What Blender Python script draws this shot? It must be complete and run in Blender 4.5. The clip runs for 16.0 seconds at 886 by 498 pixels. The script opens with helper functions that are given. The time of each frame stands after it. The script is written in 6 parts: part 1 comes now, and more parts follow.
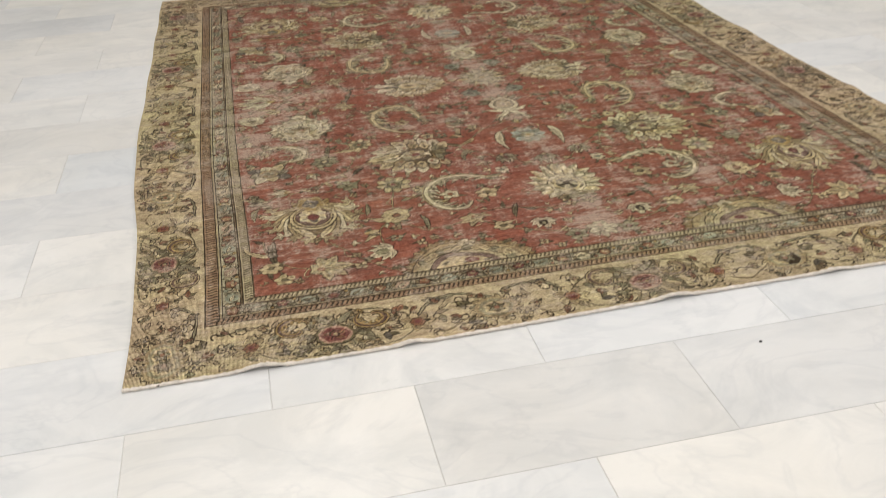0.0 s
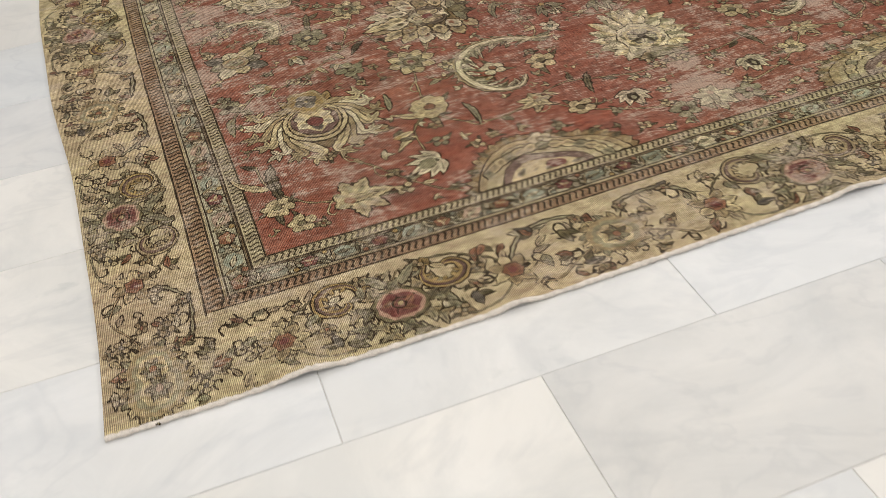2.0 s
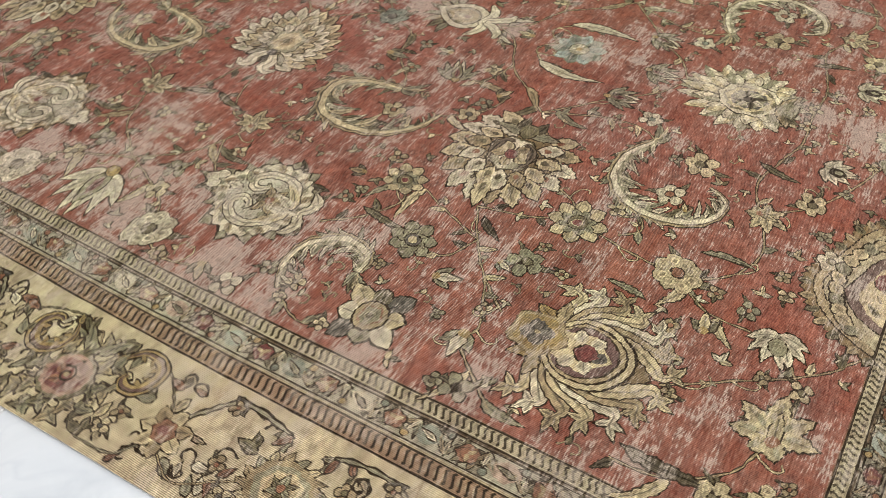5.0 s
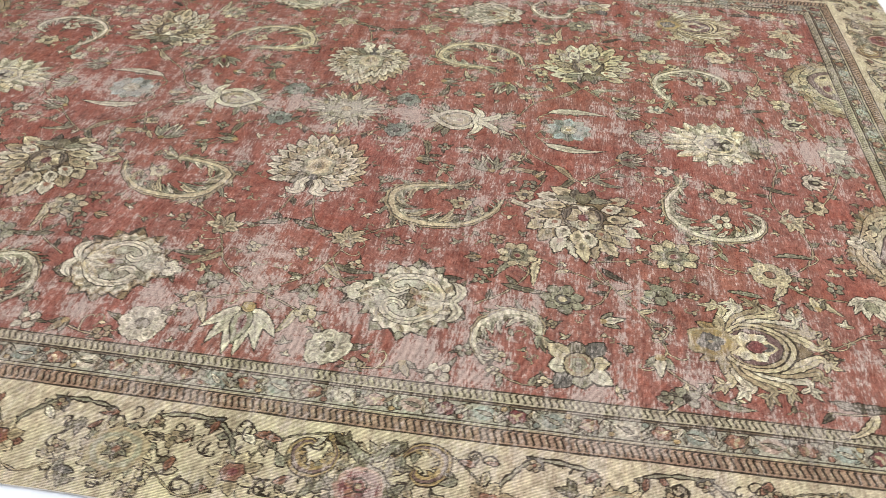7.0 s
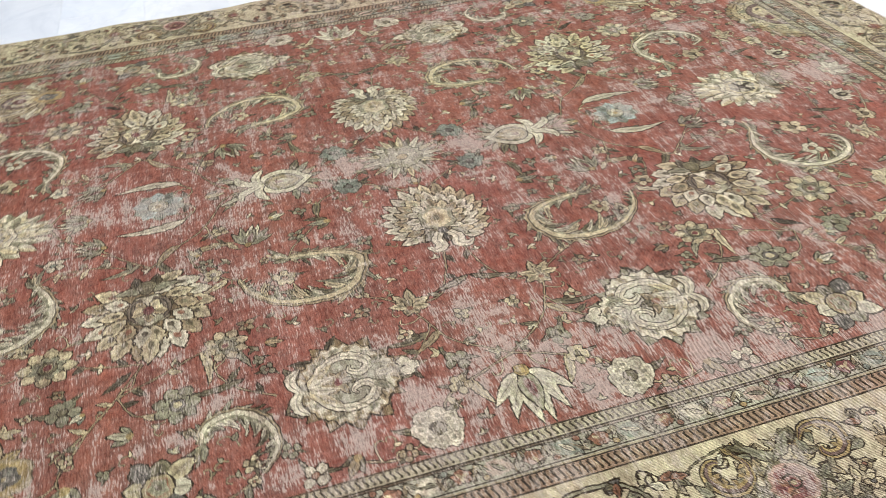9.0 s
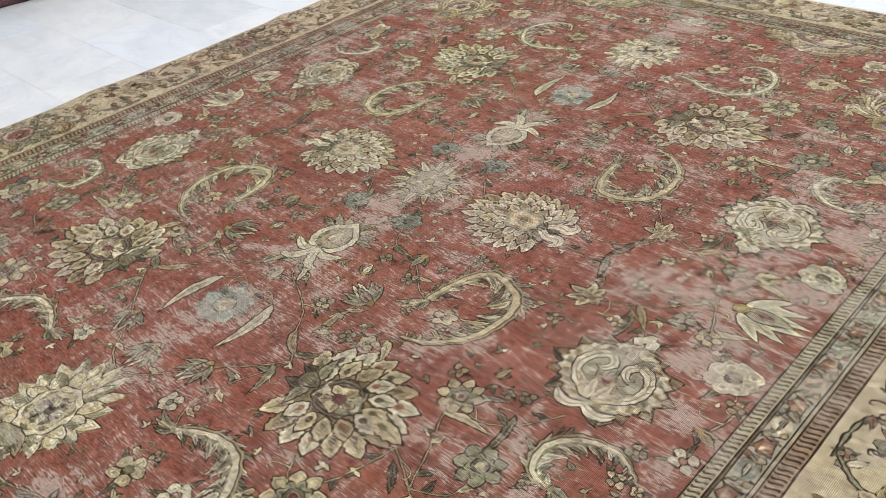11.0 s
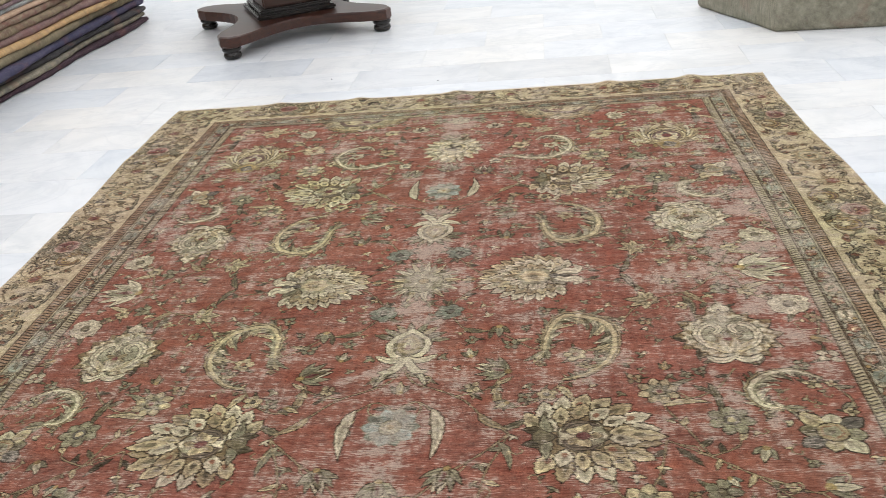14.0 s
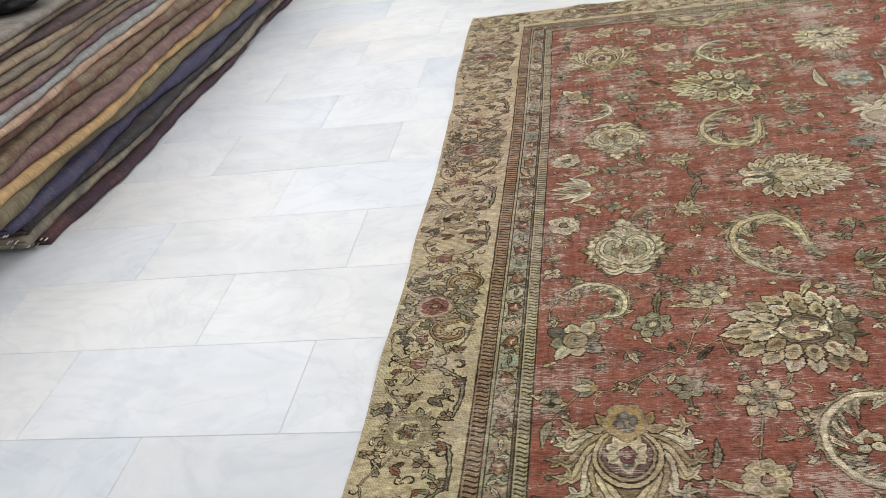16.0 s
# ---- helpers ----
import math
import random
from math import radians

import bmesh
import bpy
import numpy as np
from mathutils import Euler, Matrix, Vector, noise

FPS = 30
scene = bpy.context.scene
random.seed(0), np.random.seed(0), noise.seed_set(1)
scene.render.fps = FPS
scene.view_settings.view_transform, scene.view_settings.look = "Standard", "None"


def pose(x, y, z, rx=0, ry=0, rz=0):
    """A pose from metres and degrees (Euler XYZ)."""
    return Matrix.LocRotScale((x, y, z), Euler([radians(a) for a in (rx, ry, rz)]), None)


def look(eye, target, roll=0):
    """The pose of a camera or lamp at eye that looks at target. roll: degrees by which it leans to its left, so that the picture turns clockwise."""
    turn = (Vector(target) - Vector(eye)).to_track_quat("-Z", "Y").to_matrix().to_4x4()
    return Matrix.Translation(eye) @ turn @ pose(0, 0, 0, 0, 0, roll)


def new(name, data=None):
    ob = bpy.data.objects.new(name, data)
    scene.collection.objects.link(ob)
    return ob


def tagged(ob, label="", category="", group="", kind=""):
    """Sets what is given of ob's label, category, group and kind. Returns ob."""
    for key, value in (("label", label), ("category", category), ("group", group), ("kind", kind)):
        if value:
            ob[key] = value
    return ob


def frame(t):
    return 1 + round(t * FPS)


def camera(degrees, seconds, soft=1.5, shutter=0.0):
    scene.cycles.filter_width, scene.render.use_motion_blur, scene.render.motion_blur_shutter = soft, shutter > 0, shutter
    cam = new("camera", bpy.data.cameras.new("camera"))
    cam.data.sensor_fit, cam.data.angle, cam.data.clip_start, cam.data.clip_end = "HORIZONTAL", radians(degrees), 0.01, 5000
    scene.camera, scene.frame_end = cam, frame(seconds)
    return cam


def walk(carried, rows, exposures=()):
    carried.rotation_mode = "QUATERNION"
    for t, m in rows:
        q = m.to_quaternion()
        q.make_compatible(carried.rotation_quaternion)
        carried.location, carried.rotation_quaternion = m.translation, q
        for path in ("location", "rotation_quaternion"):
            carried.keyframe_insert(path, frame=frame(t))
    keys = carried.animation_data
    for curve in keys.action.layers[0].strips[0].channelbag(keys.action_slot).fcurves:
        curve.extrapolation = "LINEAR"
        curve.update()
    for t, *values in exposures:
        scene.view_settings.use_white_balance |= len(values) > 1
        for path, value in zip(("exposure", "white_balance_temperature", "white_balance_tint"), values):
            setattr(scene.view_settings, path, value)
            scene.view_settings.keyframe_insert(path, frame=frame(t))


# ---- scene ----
cam = camera(53.3, 16.0, soft=0.75, shutter=0.3)
PATH = [
    (0, (-0.004, 0.051, 1.588), (0.349, 1.736, 0.571), -2.2),
    (0.5, (-0.015, 0.19, 1.503), (0.294, 1.815, 0.378), -3.4),
    (1, (-0.133, 0.421, 1.409), (0.269, 1.994, 0.242), -3.3),
    (1.5, (-0.188, 0.61, 1.359), (0.262, 2.117, 0.124), -4.1),
    (2, (-0.176, 0.962, 1.301), (0.262, 2.408, -0.01), -5.6),
    (2.5, (-0.253, 1.243, 1.31), (0.198, 2.622, -0.067), -5.3),
    (3, (-0.432, 1.514, 1.312), (0.157, 2.825, -0.079), -3.3),
    (3.5, (-0.533, 1.747, 1.326), (0.124, 3.011, -0.077), -5.0),
    (4, (-0.642, 2.124, 1.295), (0.157, 3.282, -0.127), -4.3),
    (4.2, (-0.702, 2.24, 1.334), (0.182, 3.337, -0.086), -3.4),
    (6.3, (-1.316, 3.221, 1.452), (0.136, 3.569, 0.122), 0.2),
    (6.5, (-1.374, 3.308, 1.457), (0.119, 3.621, 0.163), 1.5),
    (7, (-1.587, 3.583, 1.511), (-0.008, 3.808, 0.305), 1.6),
    (7.5, (-1.621, 3.854, 1.52), (-0.035, 3.981, 0.308), -0.8),
    (8, (-1.498, 4.204, 1.506), (0.081, 4.169, 0.279), -1.1),
    (8.5, (-1.473, 4.548, 1.5), (0.102, 4.376, 0.279), -2.3),
    (9, (-1.404, 4.854, 1.528), (0.153, 4.461, 0.337), -4.4),
    (9.5, (-1.156, 5.167, 1.468), (0.337, 4.555, 0.287), -5.2),
    (9.7, (-1.093, 5.304, 1.483), (0.373, 4.636, 0.299), -5.4),
    (11.8, (-0.453, 6.492, 1.458), (0.414, 5.041, 0.39), -4.3),
    (12, (-0.405, 6.61, 1.49), (0.371, 5.094, 0.442), -4.1),
    (12.5, (-0.201, 6.746, 1.482), (0.396, 5.119, 0.483), -5.4),
    (13, (0.096, 6.74, 1.496), (0.536, 5.052, 0.518), -7.3),
    (13.5, (0.372, 6.878, 1.516), (0.703, 5.145, 0.575), -6.5),
    (14, (0.66, 7.039, 1.558), (0.915, 5.283, 0.635), -6.2),
    (14.5, (1.036, 7.028, 1.553), (1.339, 5.286, 0.619), -7.1),
    (15, (1.498, 7.141, 1.57), (1.894, 5.426, 0.62), -5.9),
    (15.5, (1.868, 7.279, 1.587), (2.321, 5.604, 0.593), -9.0),
    (16, (2.14, 7.16, 1.547), (2.521, 5.492, 0.512), -10.4),
]
EXPOSURES = [(0, -0.06, 6700, 10), (0.5, -0.20, 6700, 10), (1.2, -0.14, 6700, 10), (2.0, -0.10, 6700, 10), (4.2, 0.04, 6600, 10), (6.3, 0.50, 5700, 10), (8.0, 0.56, 5700, 10), (9.7, 0.46, 5750, 10), (11.8, 0.26, 5950, 10), (13.5, 0.24, 6050, 10), (16, 0.18, 6100, 10)]
walk(cam, [(t, look(eye, target, roll)) for t, eye, target, roll in PATH], EXPOSURES)

# ---- light ----
world = bpy.data.worlds.new("shop_air")
scene.world = world
world.use_nodes = True
world.node_tree.nodes["Background"].inputs[0].default_value = (0.9, 0.95, 1.0, 1)
world.node_tree.nodes["Background"].inputs[1].default_value = 0.05


def area_lamp(name, x, y, z, sx, sy, watts, colour):
    data = bpy.data.lights.new(name, "AREA")
    data.shape, data.size, data.size_y, data.energy, data.color = "RECTANGLE", sx, sy, watts, colour
    ob = new(name, data)
    ob.matrix_world = pose(x, y, z)
    return ob


CEIL = 3.2
for lx in (-2.6, 0.2, 3.0, 5.8):
    for ly, watts in ((-2.2, 34), (1.2, 32), (4.6, 27), (8.0, 17)):
        area_lamp("ceiling_lamp", lx, ly, CEIL - 0.04, 2.0, 2.0, watts, (1.0, 0.988, 0.972))


# ---- materials ----
def material(name):
    m = bpy.data.materials.new(name)
    m.use_nodes = True
    nt = m.node_tree
    return m, nt, nt.nodes["Principled BSDF"]


def node(nt, kind, **ins):
    n = nt.nodes.new("ShaderNode" + kind)
    for k, v in ins.items():
        n.inputs[k.replace("_", " ")].default_value = v
    return n


def ramp(nt, fac, stops):
    r = nt.nodes.new("ShaderNodeValToRGB")
    while len(r.color_ramp.elements) < len(stops):
        r.color_ramp.elements.new(0.5)
    for e, (p, c) in zip(r.color_ramp.elements, stops):
        e.position, e.color = p, (*c, 1) if len(c) == 3 else c
    nt.links.new(fac, r.inputs[0])
    return r.outputs[0]


def maths(nt, op, a, b=None, clamp=False):
    n = nt.nodes.new("ShaderNodeMath")
    n.operation, n.use_clamp = op, clamp
    for i, v in enumerate((a, b)):
        if v is None:
            continue
        if isinstance(v, (int, float)):
            n.inputs[i].default_value = v
        else:
            nt.links.new(v, n.inputs[i])
    return n.outputs[0]


def mix(nt, fac, a, b, blend="MIX"):
    n = nt.nodes.new("ShaderNodeMix")
    n.data_type, n.blend_type = "RGBA", blend
    for sock, v in ((n.inputs[0], fac), (n.inputs[6], a), (n.inputs[7], b)):
        if isinstance(v, (int, float)):
            sock.default_value = v
        elif isinstance(v, tuple):
            sock.default_value = (*v, 1)
        else:
            nt.links.new(v, sock)
    return n.outputs[2]


def coords(nt, scale=(1, 1, 1), use="Object", rot=(0, 0, 0)):
    tc = nt.nodes.new("ShaderNodeTexCoord")
    mp = nt.nodes.new("ShaderNodeMapping")
    mp.inputs["Scale"].default_value = scale
    mp.inputs["Rotation"].default_value = rot
    nt.links.new(tc.outputs[use], mp.inputs[0])
    return mp.outputs[0]


def noise_at(nt, vec, scale, detail=4, rough=0.6, distort=0.0):
    n = node(nt, "TexNoise", Scale=scale, Detail=detail, Roughness=rough, Distortion=distort)
    nt.links.new(vec, n.inputs["Vector"])
    return n.outputs["Fac"]


def bump(nt, bsdf, height, strength, dist):
    b = node(nt, "Bump", Strength=strength, Distance=dist)
    nt.links.new(height, b.inputs["Height"])
    nt.links.new(b.outputs[0], bsdf.inputs["Normal"])


def position(nt, scale=(1, 1, 1), rot=(0, 0, 0)):
    g = nt.nodes.new("ShaderNodeNewGeometry")
    mp = nt.nodes.new("ShaderNodeMapping")
    mp.inputs["Scale"].default_value = scale
    mp.inputs["Rotation"].default_value = rot
    nt.links.new(g.outputs["Position"], mp.inputs[0])
    return mp.outputs[0]


def marble_material(name="white_marble", shade=(1.0, 1.0, 1.0)):
    m, nt, b = material(name)
    info = nt.nodes.new("ShaderNodeObjectInfo")
    rnd = info.outputs["Random"]
    # each slab cut from another piece of the vein
    g = nt.nodes.new("ShaderNodeNewGeometry")
    off = nt.nodes.new("ShaderNodeCombineXYZ")
    nt.links.new(maths(nt, "MULTIPLY", rnd, 37.0), off.inputs[2])
    nt.links.new(maths(nt, "MULTIPLY", rnd, 11.0), off.inputs[0])
    add = nt.nodes.new("ShaderNodeVectorMath")
    nt.links.new(g.outputs["Position"], add.inputs[0])
    nt.links.new(off.outputs[0], add.inputs[1])
    mp = nt.nodes.new("ShaderNodeMapping")
    mp.inputs["Rotation"].default_value = (0, 0, 0.5)
    mp.inputs["Scale"].default_value = (1.0, 1.5, 1.0)
    nt.links.new(add.outputs[0], mp.inputs[0])
    v = mp.outputs[0]
    cloud = noise_at(nt, v, 2.3, 6, 0.65, 0.8)
    fine = noise_at(nt, v, 14, 4, 0.6)
    spot = noise_at(nt, v, 17, 3, 0.55, 0.3)
    tone = ramp(nt, rnd, [(0.0, (0.74, 0.73, 0.715)), (0.3, (0.77, 0.755, 0.73)), (0.62, (0.74, 0.74, 0.74)), (0.88, (0.71, 0.72, 0.735)), (1.0, (0.66, 0.68, 0.70))])
    grey = ramp(nt, cloud, [(0.34, (0.80, 0.82, 0.84)), (0.60, (1, 1, 1))])
    col = mix(nt, 0.75, tone, grey, "MULTIPLY")
    col = mix(nt, 0.06, col, ramp(nt, fine, [(0.3, (0.86, 0.87, 0.88)), (0.6, (1, 1, 1))]), "MULTIPLY")
    few = ramp(nt, noise_at(nt, v, 1.7, 3, 0.5), [(0.58, (0,) * 3), (0.72, (0.35,) * 3)])
    col = mix(nt, few, col, ramp(nt, spot, [(0.56, (1, 1, 1)), (0.72, (0.50, 0.56, 0.58))]), "MULTIPLY")
    vein = noise_at(nt, v, 1.9, 4, 0.55, 1.6)
    col = mix(nt, 0.22, col, ramp(nt, vein, [(0.455, (1, 1, 1)), (0.495, (0.72, 0.74, 0.78)), (0.53, (1, 1, 1))]), "MULTIPLY")
    stain = noise_at(nt, position(nt), 1.1, 4, 0.6)
    col = mix(nt, 0.4, col, ramp(nt, stain, [(0.35, (0.96, 0.93, 0.88)), (0.55, (1, 1, 1))]), "MULTIPLY")
    col = mix(nt, 1.0, col, shade, "MULTIPLY")
    nt.links.new(col, b.inputs["Base Color"])
    nt.links.new(ramp(nt, fine, [(0.3, (0.29,) * 3), (0.7, (0.33,) * 3)]), b.inputs["Roughness"])
    b.inputs["IOR"].default_value = 1.5
    bump(nt, b, fine, 0.02, 0.003)
    return m


def plain_material(name, colour, rough=0.7, scale=8.0, vary=0.15, metal=0.0, relief=0.1, stretch=(1, 1, 1)):
    m, nt, b = material(name)
    v = coords(nt, stretch)
    n1 = noise_at(nt, v, scale, 5)
    n2 = noise_at(nt, v, scale * 9, 3)
    k = maths(nt, "ADD", maths(nt, "MULTIPLY", n1, 0.65), maths(nt, "MULTIPLY", n2, 0.35))
    lo, hi = tuple(c * (1 - vary) for c in colour), tuple(min(1, c * (1 + vary)) for c in colour)
    nt.links.new(ramp(nt, k, [(0.3, lo), (0.7, hi)]), b.inputs["Base Color"])
    b.inputs["Roughness"].default_value, b.inputs["Metallic"].default_value = rough, metal
    bump(nt, b, n2, relief, 0.003)
    return m


def wood_material(name, dark, light, rough):
    m, nt, b = material(name)
    v = coords(nt, (1.2, 14, 14))
    n1 = noise_at(nt, v, 3.0, 6, 0.6, 1.2)
    n2 = noise_at(nt, coords(nt), 40, 3)
    nt.links.new(ramp(nt, n1, [(0.3, dark), (0.7, light)]), b.inputs["Base Color"])
    b.inputs["Roughness"].default_value = rough
    bump(nt, b, n2, 0.05, 0.002)
    return m


def wool_material():
    # one dyed wool for the whole knotted rug: the dye is a colour attribute, wear and weave lie over it
    m, nt, b = material("knotted_wool")
    at = nt.nodes.new("ShaderNodeAttribute")
    at.attribute_name = "dye"
    col = at.outputs["Color"]
    # abrash: soft bands of lighter and darker dye along the weft, and slow drifts of hue
    band = noise_at(nt, position(nt, (0.35, 5.0, 1)), 1.6, 3, 0.6)
    col = mix(nt, 0.5, col, ramp(nt, band, [(0.32, (0.60, 0.54, 0.54)), (0.5, (0.97, 0.97, 0.97)), (0.7, (1.2, 1.16, 1.08))]), "MULTIPLY")
    hue = noise_at(nt, position(nt), 0.9, 3, 0.5)
    col = mix(nt, 0.6, col, ramp(nt, hue, [(0.35, (1.04, 0.90, 0.98)), (0.65, (1.0, 1.06, 0.88))]), "MULTIPLY")
    # uneven dye inside each figure
    blotch = noise_at(nt, position(nt, (1.0, 1.5, 1)), 34, 4, 0.65, 0.4)
    col = mix(nt, 0.75, col, ramp(nt, blotch, [(0.30, (0.58, 0.57, 0.52)), (0.48, (0.98, 0.98, 0.98)), (0.70, (1.22, 1.22, 1.22))]), "MULTIPLY")
    # fine contours and blots that the weaver drew inside the pale figures
    rgb = nt.nodes.new("ShaderNodeSeparateColor")
    nt.links.new(at.outputs["Color"], rgb.inputs[0])
    pale = ramp(nt, rgb.outputs[1], [(0.13, (0,) * 3), (0.22, (1, 1, 1))])
    pale = maths(nt, "MULTIPLY", pale, at.outputs["Alpha"])
    contour = noise_at(nt, position(nt), 42, 1.5, 0.5, 0.9)
    drawn = ramp(nt, contour, [(0.445, (0,) * 3), (0.475, (1, 1, 1)), (0.50, (1, 1, 1)), (0.53, (0,) * 3)])
    col = mix(nt, maths(nt, "MULTIPLY", maths(nt, "MULTIPLY", drawn, pale), 0.38), col, (0.085, 0.062, 0.030))
    blots = ramp(nt, noise_at(nt, position(nt, (1, 1.2, 1)), 58, 3, 0.6, 0.5), [(0.59, (0,) * 3), (0.64, (1, 1, 1))])
    col = mix(nt, maths(nt, "MULTIPLY", maths(nt, "MULTIPLY", blots, pale), 0.38), col, (0.13, 0.11, 0.062))
    # flecks of lighter and deeper red in the ground
    fleck = noise_at(nt, position(nt, (1, 2.6, 1)), 26, 5, 0.75, 0.3)
    col = mix(nt, 0.7, col, ramp(nt, fleck, [(0.32, (0.62, 0.52, 0.55)), (0.5, (1, 1, 1)), (0.68, (1.30, 1.38, 1.34))]), "MULTIPLY")
    dusk = noise_at(nt, position(nt, (1, 2.5, 1)), 6.5, 5, 0.7)
    col = mix(nt, 0.7, col, ramp(nt, dusk, [(0.34, (0.66, 0.62, 0.60)), (0.52, (1.0, 1.0, 1.0)), (0.7, (1.12, 1.12, 1.08))]), "MULTIPLY")
    # wear down to the pale foundation: patches, streaks along the weft and two old folds
    g = nt.nodes.new("ShaderNodeNewGeometry")
    sx = nt.nodes.new("ShaderNodeSeparateXYZ")
    nt.links.new(g.outputs["Position"], sx.inputs[0])
    patch = noise_at(nt, position(nt, (1, 1.3, 1)), 4.2, 6, 0.72, 0.5)
    streak = noise_at(nt, position(nt, (1.5, 14, 1)), 2.6, 5, 0.7)
    streak2 = noise_at(nt, position(nt, (10, 1.2, 1)), 2.4, 4, 0.7)

    def fold(sock, centre, width):
        d = maths(nt, "DIVIDE", maths(nt, "SUBTRACT", sock, centre), width)
        return maths(nt, "POWER", 2.718, maths(nt, "MULTIPLY", maths(nt, "MULTIPLY", d, d), -1.0))

    def area(x, y, wx, wy, much):
        return maths(nt, "MULTIPLY", maths(nt, "MULTIPLY", fold(sx.outputs[0], x, wx), fold(sx.outputs[1], y, wy)), much)

    folds = maths(nt, "ADD", maths(nt, "MULTIPLY", fold(sx.outputs[0], 1.14, 0.055), 1.35), maths(nt, "MULTIPLY", fold(sx.outputs[1], 4.36, 0.07), 0.4))
    for x, y, wx, wy, much in ((0.02, 4.15, 0.30, 0.85, 0.95), (1.40, 2.66, 0.40, 0.22, 0.6), (2.36, 3.6, 0.12, 1.3, 0.4), (1.14, 4.5, 0.22, 0.9, 0.4), (0.35, 3.3, 0.2, 0.25, 0.5), (-0.16, 3.4, 0.10, 0.5, 0.9)):
        folds = maths(nt, "ADD", folds, area(x, y, wx, wy, much))
    folds = maths(nt, "MULTIPLY", folds, ramp(nt, noise_at(nt, position(nt, (1, 1.8, 1)), 5.0, 5, 0.65), [(0.36, (0.12,) * 3), (0.60, (1, 1, 1))]))
    w = maths(nt, "ADD", maths(nt, "MULTIPLY", patch, 0.80), maths(nt, "MULTIPLY", streak, 0.60))
    w = maths(nt, "ADD", w, maths(nt, "MULTIPLY", streak2, 0.40))
    w = maths(nt, "ADD", w, maths(nt, "MULTIPLY", maths(nt, "MINIMUM", folds, 1.2), 0.14))
    thread = noise_at(nt, position(nt, (46, 260, 1)), 1.0, 3, 0.65)
    thread2 = noise_at(nt, position(nt, (230, 18, 1)), 1.0, 2, 0.6)
    w = maths(nt, "ADD", w, maths(nt, "MULTIPLY", maths(nt, "SUBTRACT", thread, 0.5), 0.65))
    worn = ramp(nt, w, [(0.76, (0,) * 3), (1.0, (0.16,) * 3), (1.34, (0.60,) * 3)])
    # dark dyes rot the wool and lie low, so they pale less
    bw = nt.nodes.new("ShaderNodeRGBToBW")
    nt.links.new(at.outputs["Color"], bw.inputs[0])
    worn = maths(nt, "MULTIPLY", worn, ramp(nt, bw.outputs[0], [(0.015, (0.30,) * 3), (0.06, (1, 1, 1)), (0.13, (1, 1, 1)), (0.22, (0.7,) * 3)]))
    col = mix(nt, worn, col, (0.52, 0.435, 0.35))
    # the weave itself
    wv = node(nt, "TexWave", Scale=WEAVE, Distortion=1.6, Detail=2.0)
    wv.wave_type, wv.bands_direction = "BANDS", "X"
    nt.links.new(position(nt), wv.inputs["Vector"])
    rib = wv.outputs["Fac"]
    knots = noise_at(nt, position(nt), 330, 2, 0.6)
    col = mix(nt, 0.8, col, ramp(nt, rib, [(0.0, (0.24, 0.22, 0.20)), (0.42, (1.07, 1.05, 1.05)), (1.0, (1.35, 1.35, 1.35))]), "MULTIPLY")
    col = mix(nt, 0.58, col, ramp(nt, thread, [(0.33, (0.55, 0.53, 0.52)), (0.5, (1, 1, 1)), (0.68, (1.5, 1.48, 1.46))]), "MULTIPLY")
    col = mix(nt, 0.35, col, ramp(nt, thread2, [(0.35, (0.65, 0.64, 0.62)), (0.65, (1.2, 1.2, 1.2))]), "MULTIPLY")
    col = mix(nt, 0.4, col, ramp(nt, knots, [(0.3, (0.6, 0.6, 0.6)), (0.7, (1.25, 1.25, 1.25))]), "MULTIPLY")
    nt.links.new(col, b.inputs["Base Color"])
    b.inputs["Roughness"].default_value = 0.92
    b.inputs["Specular IOR Level"].default_value = 0.1
    bump(nt, b, maths(nt, "ADD", maths(nt, "MULTIPLY", rib, 0.7), maths(nt, "ADD", knots, thread)), 0.4, 0.002)
    return m


WEAVE = 85.0
MARBLE = marble_material()
GREY_MARBLE = marble_material("grey_marble", (0.90, 0.905, 0.915))
WOOL = wool_material()
GROUT = plain_material("grey_grout", (0.66, 0.645, 0.62), 0.9, 20, 0.2)
PLASTER = plain_material("wall_paint", (0.78, 0.77, 0.74), 0.8, 3, 0.05)
CEILING = plain_material("ceiling_paint", (0.8, 0.8, 0.8), 0.9, 3, 0.03)


# ---- mesh tools ----
def part(name, bm, mat, parent=None, label=""):
    me = bpy.data.meshes.new(name)
    bm.to_mesh(me)
    bm.free()
    if mat:
        me.materials.append(mat)
    ob = new(name, me)
    if parent:
        ob.parent = parent
    if label:
        ob["label"] = label
    return ob


def thing(name, x=0, y=0, z=0, label="", category="", group="", kind=""):
    ob = new(name)
    ob.matrix_world = pose(x, y, z)
    return tagged(ob, label, category, group, kind)


def box(bm, x0, y0, z0, x1, y1, z1):
    vs = [bm.verts.new((x, y, z)) for z in (z0, z1) for x, y in ((x0, y0), (x1, y0), (x1, y1), (x0, y1))]
    for q in ((3, 2, 1, 0), (4, 5, 6, 7), (0, 1, 5, 4), (1, 2, 6, 5), (2, 3, 7, 6), (3, 0, 4, 7)):
        bm.faces.new([vs[i] for i in q])
    return bm


def smooth(ob):
    for p in ob.data.polygons:
        p.use_smooth = True
    return ob


